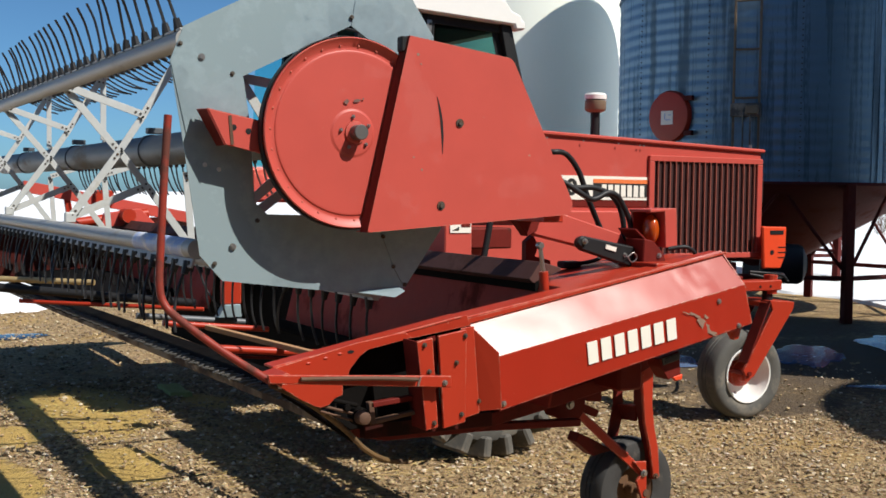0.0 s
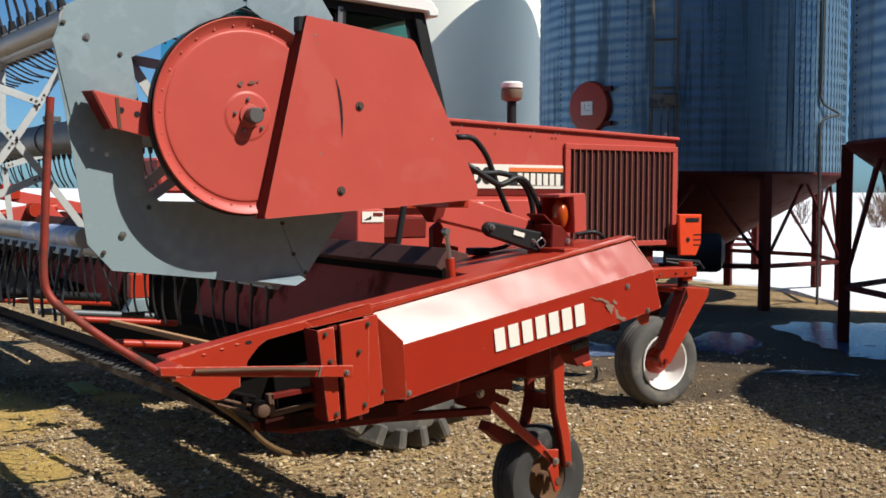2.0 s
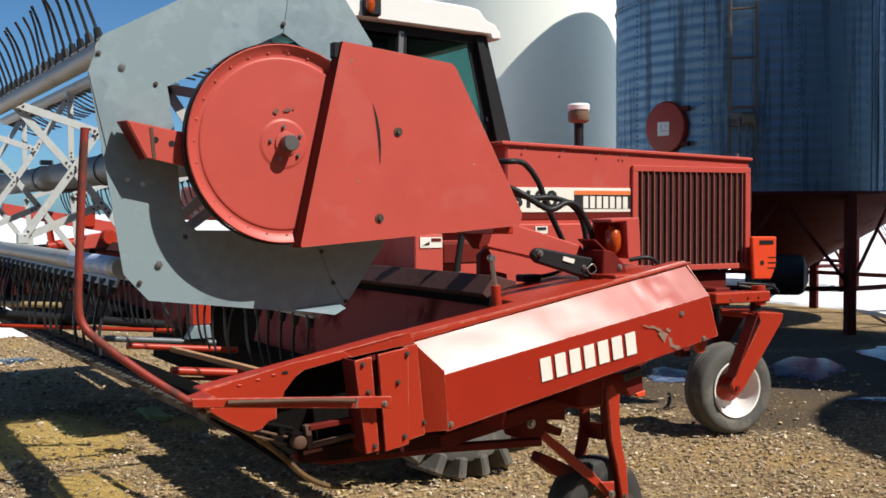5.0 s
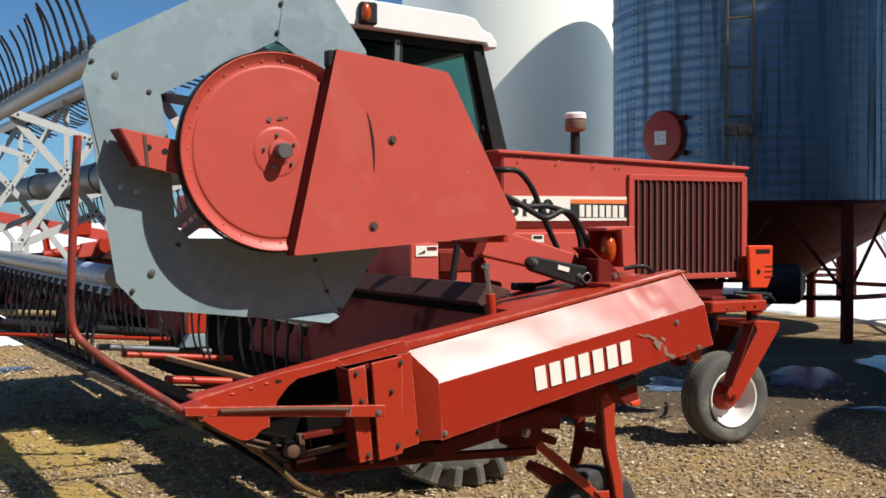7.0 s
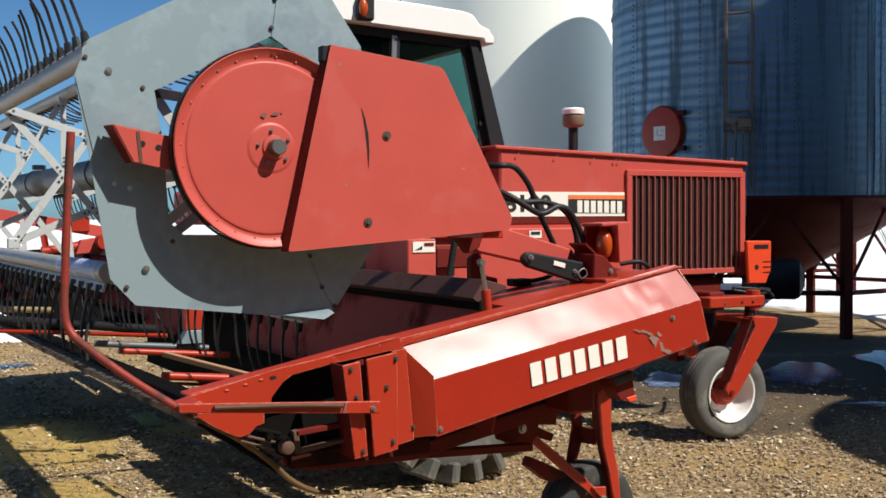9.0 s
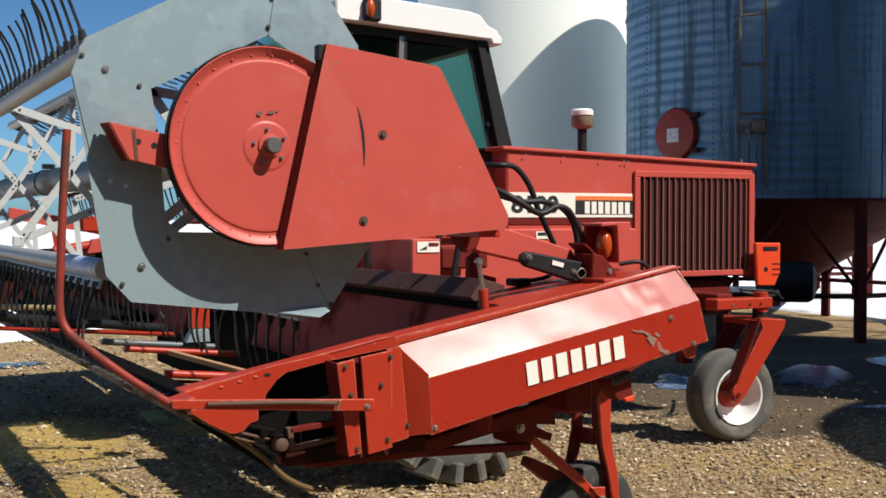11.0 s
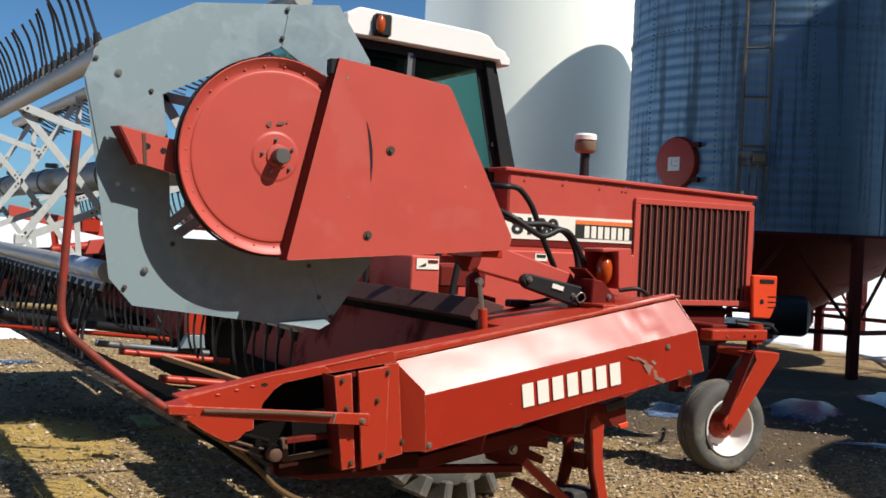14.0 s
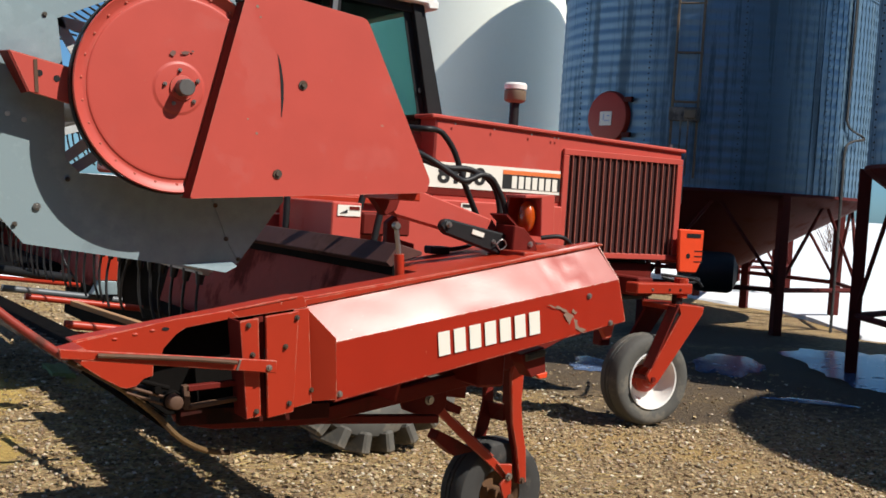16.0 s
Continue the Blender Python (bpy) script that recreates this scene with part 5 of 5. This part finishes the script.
# ---- reel ----
RX, RZ, RR = 1.872, 1.965, 0.67
reel = thing("reel", "five-bat pickup reel with black spring tines and galvanised arms", "reel")
part("centre_tube", rod((RX, 4.2, RZ), (RX, YF - 0.2, RZ), 0.088, seg=32), TUBE, reel, "dull grey centre tube", True)
STATIONS = (6.6, 8.6, 10.6)
ANG = [146.5 + 72 * k for k in range(5)]
TINE_DIR = {0: (-0.20, 0.98), 1: (-0.30, -0.95), 2: (-0.10, -0.99), 3: (0.15, -0.98), 4: (0.84, -0.54)}


def tine_mesh(d):
    dx, dz = d
    nx, nz = -dz, dx
    pts = [(0, 0, 0)]
    for s, b in ((0.05, 0.0), (0.12, 0.006), (0.19, 0.018), (0.255, 0.042)):
        pts.append((dx * s + nx * b, 0.012 * math.sin(s * 14), dz * s + nz * b))
    bm = pipe(pts, 0.0062, 6, smooth_steps=3)
    return rod((-dx * 0.016, 0, -dz * 0.016), (dx * 0.034, 0, dz * 0.034), 0.021, 0.013, 8, bm)


rnd = random.Random(5)
for k in range(5):
    a = radians(ANG[k])
    bx, bz = RX + RR * math.cos(a), RZ + RR * math.sin(a)
    if k == 0:
        bx, bz = 1.300, 2.298
    if k == 1:
        bz -= 0.035
    bat = part("bat", rod((bx, 4.20, bz), (bx, YF - 0.3, bz), 0.038, seg=20), BAT, reel, smooth=True)
    d = TINE_DIR[k]
    out = 0.056 if k == 1 else 0.040
    strip_at = (bx + d[0] * out, bz + d[1] * out)
    part("tine_strip", bar((strip_at[0], 4.2, strip_at[1]), (strip_at[0], YF - 0.3, strip_at[1]), 0.036 if k == 1 else 0.03, 0.010, (d[0], 0, d[1]) if k == 1 else (-d[1], 0, d[0]), 0.002), BAT, bat)
    tm = None
    for i in range(51):
        if tm is None:
            o = part("tine", tine_mesh(d), TINE, bat)
            tm = o.data
        else:
            o = new("tine", tm)
            o.parent = bat
        o.location = (bx + d[0] * (out + 0.012), 4.26 + 0.15 * i, bz + d[1] * (out + 0.012))
        o.rotation_euler = (rnd.gauss(0, 0.045), rnd.gauss(0, 0.04), rnd.gauss(0, 0.2))
        if rnd.random() < 0.06:
            o.rotation_euler.x += rnd.choice((-0.45, 0.45))
sx, sz = RX + RR * math.cos(radians(ANG[1])), RZ + RR * math.sin(radians(ANG[1])) - 0.035
clip = None
for i in range(51):
    if clip is None:
        o = part("strip_bolt", bolt((0, 0, 0), 0.011, 0.008), BLACK, reel)
        clip = o.data
    else:
        o = new("strip_bolt", clip)
        o.parent = reel
    o.location = (sx + TINE_DIR[1][0] * 0.056 - 0.006, 4.23 + 0.15 * i, sz + TINE_DIR[1][1] * 0.056)
    o.rotation_euler.z = radians(-72)
part("bat_sticker", lathe([(0.0392, -0.38), (0.0392, 0.34)], pose(RX + RR * math.cos(radians(ANG[1])), 4.62, sz, 90, 0, 0), 20), BLUE_DECAL, reel, "blue and white sticker")
for y in STATIONS:
    nodes = [(RX + 0.215 * math.cos(radians(ANG[k] + 36)), RZ + 0.215 * math.sin(radians(ANG[k] + 36))) for k in range(5)]
    for k in range(5):
        a = radians(ANG[k])
        e = (RX + 0.625 * math.cos(a), RZ + 0.625 * math.sin(a))
        for s, n in ((0.012, nodes[k]), (-0.012, nodes[k - 1])):
            arm = part("spider_arm", bar((n[0], y + s, n[1]), (e[0], y + s, e[1]), 0.042, 0.006, (-(e[1] - n[1]), 0, e[0] - n[0]), 0.001), GALV_BAR, reel)
            for u in (0.05, 0.11, 0.9, 0.96):
                part("arm_bolt", bolt((n[0] + (e[0] - n[0]) * u, y + s - 0.003, n[1] + (e[1] - n[1]) * u), 0.008, 0.008), BOLT, arm)
        part("bat_clamp", box((e[0] - 0.03, y - 0.02, e[1] - 0.03), (e[0] + 0.03, y + 0.02, e[1] + 0.03), 0.006), GALV_BAR, reel)
        if k > 1:
            continue
        q = nodes[k - 1]
        link_bar = part("spider_link", bar((nodes[k][0], y, nodes[k][1]), (q[0], y, q[1]), 0.040, 0.006, (-(q[1] - nodes[k][1]), 0, q[0] - nodes[k][0]), 0.001), GALV_BAR, reel)
        for u in (0.06, 0.94):
            part("arm_bolt", bolt((nodes[k][0] + (q[0] - nodes[k][0]) * u, y - 0.018, nodes[k][1] + (q[1] - nodes[k][1]) * u), 0.008, 0.012), BLACK, link_bar)
    collar = part("tube_collar", lathe([(0.086, -0.04), (0.095, -0.04), (0.095, 0.04), (0.086, 0.04)], pose(RX, y + 0.10, RZ, 90, 0, 0), 28), TUBE, reel, "dark collar on the tube", True)
    part("collar_lug", box((RX - 0.03, y + 0.07, RZ + 0.10), (RX + 0.06, y + 0.13, RZ + 0.135), 0.005), TUBE, collar)
# end spider just behind the shield
for a, b in (((1.40, 2.19), (1.85, 2.135)), ((1.50, 2.215), (1.73, 1.875)), ((1.45, 1.587), (1.85, 1.93)), ((1.45, 1.544), (1.85, 1.835)), ((1.90, 2.20), (1.935, 2.50)), ((1.90, 2.28), (2.20, 2.40)), ((2.25, 1.60), (1.95, 1.90))):
    arm = part("end_arm", bar((a[0], 4.25, a[1]), (b[0], 4.25, b[1]), 0.038, 0.006, (-(b[1] - a[1]), 0, b[0] - a[0]), 0.001), GALV_BAR, reel)
    for u in (0.08, 0.92):
        part("arm_bolt", bolt((a[0] + (b[0] - a[0]) * u, 4.246, a[1] + (b[1] - a[1]) * u), 0.007, 0.008), STEEL, arm)
GP = [(1.223, 2.209), (1.273, 2.338), (1.612, 2.519), (2.18, 2.585), (2.325, 2.379), (2.371, 1.588), (2.202, 1.347), (2.141, 1.312), (1.426, 1.396), (1.337, 1.494), (1.276, 1.894)]
GI = [(1.501, 2.168), (1.950, 2.396), (2.15, 2.27), (2.22, 1.74), (2.08, 1.64), (1.604, 1.648), (1.552, 1.694), (1.534, 1.961)]
part("shield_ring", prism(GP, 4.140, 4.1435, 0, holes=[GI]), GALV, reel, "grey galvanised end shield")
ring = reel.children[-1]
part("lap_joint", prism([(1.225, 2.206), (1.258, 2.276), (1.462, 2.176), (1.503, 2.166), (1.535, 1.961), (1.285, 1.94)], 4.1365, 4.1395, 0), GALV, ring)
part("lap_joint", prism([(1.951, 2.394), (1.976, 2.559), (2.18, 2.585), (2.325, 2.379), (2.15, 2.27)], 4.1365, 4.1395, 0), GALV, ring)
part("lap_joint", prism([(2.072, 1.62), (2.15, 1.437), (2.202, 1.347), (2.371, 1.588), (2.36, 1.74)], 4.1365, 4.1395, 0), GALV, ring)
part("corner_flap", plate([(1.98, 4.125, 1.337), (2.141, 4.10, 1.314), (2.185, 4.10, 1.338), (2.17, 4.133, 1.356)], 0.002), GALV, ring)
for x, z in ((1.260, 2.274), (1.340, 2.229), (1.460, 2.176), (1.951, 2.428), (1.967, 2.539), (1.464, 1.525), (1.394, 1.462), (1.562, 1.624), (2.149, 1.437), (2.202, 1.362), (2.100, 1.560)):
    part("shield_bolt", bolt((x, 4.1365, z), 0.010 if (x, z) not in ((1.340, 2.229), (1.464, 1.525)) else 0.015, 0.010), BOLT if x not in (1.340, 1.464) else STEEL, ring)
for x, z in ((1.356, 1.832), (1.410, 1.816)):
    part("rivet", lathe([(0, 0.003), (0.008, 0.002), (0.009, 0)], toward(x, 4.140, z), 12), GALV_BAR, ring)
# reel support arm in front of the grey shield
sa = part("support_arm", prism([(1.332, 2.034), (1.400, 1.905), (1.60, 1.862), (1.60, 1.985)], 4.035, 4.045, 0.002), RED_FADED, reel)
part("arm_end", plate([(1.332, 4.036, 2.034), (1.400, 4.036, 1.905), (1.395, 4.11, 1.905), (1.318, 4.11, 2.036)], 0.006), RED_DARK, sa)
part("arm_top", plate([(1.332, 4.036, 2.035), (1.60, 4.036, 1.986), (1.60, 4.11, 1.986), (1.332, 4.11, 2.035)], 0.006), RED_FADED, sa)
for x, z in ((1.430, 1.969), (1.487, 1.957)):
    part("arm_hole", lathe([(0, 0.0015), (0.011, 0.0015), (0.011, 0)], toward(x, 4.035, z), 16), BLACK, sa)
part("arm_seam", bar((1.415, 4.0335, 2.012), (1.425, 4.0335, 1.905), 0.012, 0.002, (1, 0, 0), 0), RUST, sa, "worn rusty line")
# round drive cover
DX = 1.888
disc = part("drive_disc", lathe([(0.340, -0.06), (0.342, -0.02), (0.360, -0.018), (0.3645, 0.022), (0.3605, 0.026), (0.331, 0.004), (0.323, 0.004), (0.317, 0.0045), (0.3145, 0.0075), (0.311, 0.0085), (0.304, 0.0085), (0.20, 0.0105), (0.096, 0.011), (0.092, 0.011), (0.086, 0.0155), (0.082, 0.016), (0.03, 0.016), (0, 0.016)], toward(DX, 3.998, 1.963), 96), RED_FADED, reel, smooth=True)
part("disc_edge", lathe([(0.3600, -0.022), (0.3705, -0.022), (0.3705, 0.004), (0.3685, 0.012), (0.3650, 0.006)], toward(DX, 3.998, 1.963), 96, closed=True), BLACK, disc, "dark rubber edge")
rm = None
for k in range(27):
    a = 2 * math.pi * k / 27 + 0.1
    if rm is None:
        o = part("rivet", lathe([(0, 0.005), (0.0035, 0.0045), (0.0052, 0.001), (0.0052, -0.004)], pose(0, 0, 0, 90, 0, 0), 10), RED_FADED, disc, smooth=True)
        rm = o.data
    else:
        o = new("rivet", rm)
        o.parent = disc
    o.location = (DX + 0.334 * math.cos(a), 3.9925, 1.963 + 0.334 * math.sin(a))
part("shaft_collar", lathe([(0.045, 0.0), (0.043, 0.006), (0.030, 0.008), (0, 0.008)], toward(1.898, 3.981, 1.965), 24), RED_FADED, disc)
part("shaft", lathe([(0.031, 0), (0.031, 0.085), (0.028, 0.09), (0, 0.09)], toward(1.898, 3.978, 1.965) @ Matrix.Diagonal((0.95, 0.95, 0.6, 1)), 24), SHAFT, disc, "dark worn shaft end", True)
for k in range(5):
    a = radians(100 + 72 * k)
    part("hub_bolt", bolt((1.898 + 0.062 * math.cos(a), 3.981, 1.965 + 0.062 * math.sin(a)), 0.0085, 0.014), STEEL, disc)
for x, z, w, h in ((1.860, 2.082, 0.010, 0.010), (1.905, 2.088, 0.016, 0.006), (1.93, 2.095, 0.005, 0.004)):
    bm = bmesh.new()
    bm.faces.new([bm.verts.new((x + w * math.cos(a) * (1 + 0.5 * noise.noise((a * 2, x * 9, 3))), 3.9818, z + h * math.sin(a) * (1 + 0.5 * noise.noise((a * 2, x * 9, 6))) + 0.2 * w * math.cos(a))) for a in (2 * math.pi * i / 14 for i in range(14))])
    part("chip", bm, STAIN, disc, "dark chipped paint")

# ---- reel drive guard ----
guard = thing("drive_guard", "faded red sheet steel guard over the reel drive", "guard")
GO = [(2.105, 2.347), (2.573, 2.292), (2.590, 2.275), (2.898, 1.705), (2.886, 1.655), (1.930, 1.583)]
bm = bmesh.new()
ve = [bm.verts.new((x, 3.932, z)) for x, z in GO]
bm.faces.new(ve)
bmesh.ops.bevel(bm, geom=bm.verts[:], offset=0.008, affect="VERTICES")
r = bmesh.ops.extrude_face_region(bm, geom=bm.faces[:])
bmesh.ops.translate(bm, vec=(0, 0.004, 0), verts=[g for g in r["geom"] if isinstance(g, bmesh.types.BMVert)])
panel = part("panel", bm, RED_FADED, guard)
for p, q in zip(GO, GO[1:] + GO[:1]):
    if p == GO[5]:
        continue
    part("flange", plate([(p[0], 3.936, p[1]), (q[0], 3.936, q[1]), (q[0], 4.03, q[1]), (p[0], 4.03, p[1])], 0.004), RED_FADED, guard)
part("left_flange", plate([(1.930, 3.934, 1.584), (2.105, 3.934, 2.346), (2.092, 3.975, 2.346), (1.917, 3.975, 1.584)], 0.004), RED_DARK, guard)
part("rubber_block", box((2.075, 3.945, 2.285), (2.115, 3.985, 2.345), 0.004), BLACK, guard)
for x, z in ((2.333, 2.018), (2.252, 1.689)):
    part("bolt", bolt((x, 3.932, z), 0.0165, 0.014, washer=1.8), BOLT, guard, "rusty washer and bolt")
for x, z, s in ((2.141, 2.276, 0.006), (2.164, 1.829, 0.005), (2.127, 1.877, 0.0035), (2.155, 2.24, 0.004)):
    part("chip", lathe([(0, 0.0008), (s, 0.0008), (s, 0)], toward(x, 3.932, z), 9), SCRAPE, guard)
bm = bmesh.new()
cr = [(2.228, 2.118, 0.001), (2.240, 2.075, 0.0045), (2.250, 2.02, 0.006), (2.255, 1.96, 0.005), (2.2555, 1.895, 0.001)]
L = [bm.verts.new((x - w, 3.9308, z)) for x, z, w in cr]
Rr = [bm.verts.new((x + w, 3.9308, z)) for x, z, w in cr]
for i in range(len(cr) - 1):
    bm.faces.new((L[i], Rr[i], Rr[i + 1], L[i + 1]))
part("crack", bm, BLACK, guard, "long dark crack")
part("guard_bracket", box((2.80, 4.0, 1.62), (2.90, 4.3, 1.66), 0.004), RED, guard)


# ---- loose stones on the yard ----
def stones(name, count, seed, mat, label, lo, hi, r0, r1):
    g = np.random.default_rng(seed)
    t = (1 + 5 ** 0.5) / 2
    ico = np.array([(-1, t, 0), (1, t, 0), (-1, -t, 0), (1, -t, 0), (0, -1, t), (0, 1, t), (0, -1, -t), (0, 1, -t), (t, 0, -1), (t, 0, 1), (-t, 0, -1), (-t, 0, 1)]) / 1.902
    f = np.array([(0, 11, 5), (0, 5, 1), (0, 1, 7), (0, 7, 10), (0, 10, 11), (1, 5, 9), (5, 11, 4), (11, 10, 2), (10, 7, 6), (7, 1, 8), (3, 9, 4), (3, 4, 2), (3, 2, 6), (3, 6, 8), (3, 8, 9), (4, 9, 5), (2, 4, 11), (6, 2, 10), (8, 6, 7), (9, 8, 1)])
    xy = g.uniform(lo, hi, (count, 2))
    near = np.min([np.hypot((xy[:, 0] - cx) / rx, (xy[:, 1] - cy) / ry) for cx, cy, rx, ry in CHAFF], axis=0)
    xy = xy[(near > 1.0) | (g.random(count) < 0.18)]
    damp_shade_near = np.min([np.hypot((xy[:, 0] - cx) / rx, (xy[:, 1] - cy) / ry) for cx, cy, rx, ry in DAMP_SHADE], axis=0)
    xy = xy[(damp_shade_near > 1.0) | (g.random(len(xy)) < 0.12)]
    count = len(xy)
    r = r0 + (r1 - r0) * g.random(count) ** 1.8
    jit = 1 + 0.28 * g.standard_normal((count, 12, 1))
    scl = np.stack([g.uniform(0.7, 1.4, count), g.uniform(0.7, 1.2, count), g.uniform(0.4, 0.75, count)], 1)
    v = ico[None] * jit * scl[:, None] * r[:, None, None]
    a = g.uniform(0, 6.283, count)
    c, s = np.cos(a)[:, None], np.sin(a)[:, None]
    x, y = v[..., 0] * c - v[..., 1] * s, v[..., 0] * s + v[..., 1] * c
    v = np.stack([x + xy[:, :1], y + xy[:, 1:], v[..., 2] + (0.1 * r)[:, None]], 2).reshape(-1, 3)
    faces = (f[None] + 12 * np.arange(count)[:, None, None]).reshape(-1, 3)
    me = bpy.data.meshes.new(name)
    me.from_pydata(v.tolist(), [], faces.tolist())
    me.materials.append(mat)
    return tagged(new(name, me), label, "gravel", kind="stuff")


stones("gravel_stones", 44000, 3, STONE, "loose brown and grey gravel stones on the yard", (1.2, 3.6), (9.6, 10.6), 0.004, 0.018)
stones("gravel_stones", 12000, 4, STONE, "loose brown and grey gravel stones on the yard", (-1.5, 8.0), (10.0, 17.0), 0.008, 0.025)


def straws(count, seed):
    g = np.random.default_rng(seed)
    mids = np.array([(2.6, 6.6), (2.2, 7.4), (3.3, 6.2), (2.0, 9.0), (4.9, 5.2), (2.8, 8.2), (1.6, 10.5)])
    c = mids[g.integers(0, len(mids), count)] + g.standard_normal((count, 2)) * 0.45
    a, l = g.uniform(0, 6.283, count), g.uniform(0.02, 0.09, count)
    d = np.stack([np.cos(a), np.sin(a)], 1) * l[:, None]
    n = np.stack([-np.sin(a), np.cos(a)], 1) * 0.0016
    z = g.uniform(0.004, 0.022, (count, 1))
    v = np.stack([np.hstack([c - d + n, z]), np.hstack([c + d, z + 0.006]), np.hstack([c - d - n, z]), np.hstack([c - d, z + 0.004])], 1).reshape(-1, 3)
    b = 4 * np.arange(count)[:, None]
    faces = np.concatenate([b + [0, 2, 1], b + [0, 1, 3], b + [2, 3, 1]])
    me = bpy.data.meshes.new("straw")
    me.from_pydata(v.tolist(), [], faces.tolist())
    me.materials.append(STRAW)
    return tagged(new("straw", me), "scattered yellow straw and chaff on gravel", "straw", kind="stuff")


straws(1100, 8)


# ---- an olive scrap lying on the gravel ----
bm = bmesh.new()
cloth = [[bm.verts.new((2.80 + 0.17 * u / 6 + 0.03 * v / 8, 9.44 + 0.5 * v / 8 - 0.06 * u / 6 + 0.02 * noise.noise((u, v, 1)), 0.03 + 0.02 * noise.noise((u * 0.6, v * 0.6, 5)))) for u in range(7)] for v in range(9)]
for a, b in zip(cloth, cloth[1:]):
    for i in range(6):
        bm.faces.new((a[i], a[i + 1], b[i + 1], b[i]))
r = bmesh.ops.extrude_face_region(bm, geom=bm.faces[:])
bmesh.ops.translate(bm, vec=(0, 0, -0.035), verts=[q for q in r["geom"] if isinstance(q, bmesh.types.BMVert)])
OLIVE = material("olive_cloth", (0.30, 0.33, 0.11), 0.85, vary=0.2)
tagged(finish("cloth_scrap", bm, OLIVE, smooth=True), "olive green scrap of cloth lying on gravel", "cloth")


# ---- a green tank beside the path ----
GREEN = material("dark_green_paint", (0.012, 0.075, 0.03), 0.45, dirt=(0.018, 0.065, 0.03), dirt_at=0.6, vary=0.15, spec=0.2)
tank = thing("green_tank", "dark green painted steel drum tank on legs", "tank", at=(2.116, 0.846, 0))
TR, TZ = 0.322, 1.764
TM = pose(0, 0, TZ, 90, 0, -64)
part("shell", lathe([(0, 0.03), (0.2, 0.025), (0.29, 0.01), (TR - 0.008, 0.0), (TR, -0.012), (TR, -0.14), (TR + 0.006, -0.145), (TR + 0.006, -0.16), (TR, -0.165), (TR, -0.40), (TR - 0.01, -0.42), (0, -0.43)], TM, 72), GREEN, tank, smooth=True)
for u in (-0.08, -0.34):
    for v in (-0.22, 0.22):
        p = TM @ Vector((v, 0, u))
        part("leg", bar((p.x, p.y, 0), (p.x, p.y, TZ - 0.2), 0.04, 0.04, (1, 0, 0)), BLACK, tank)
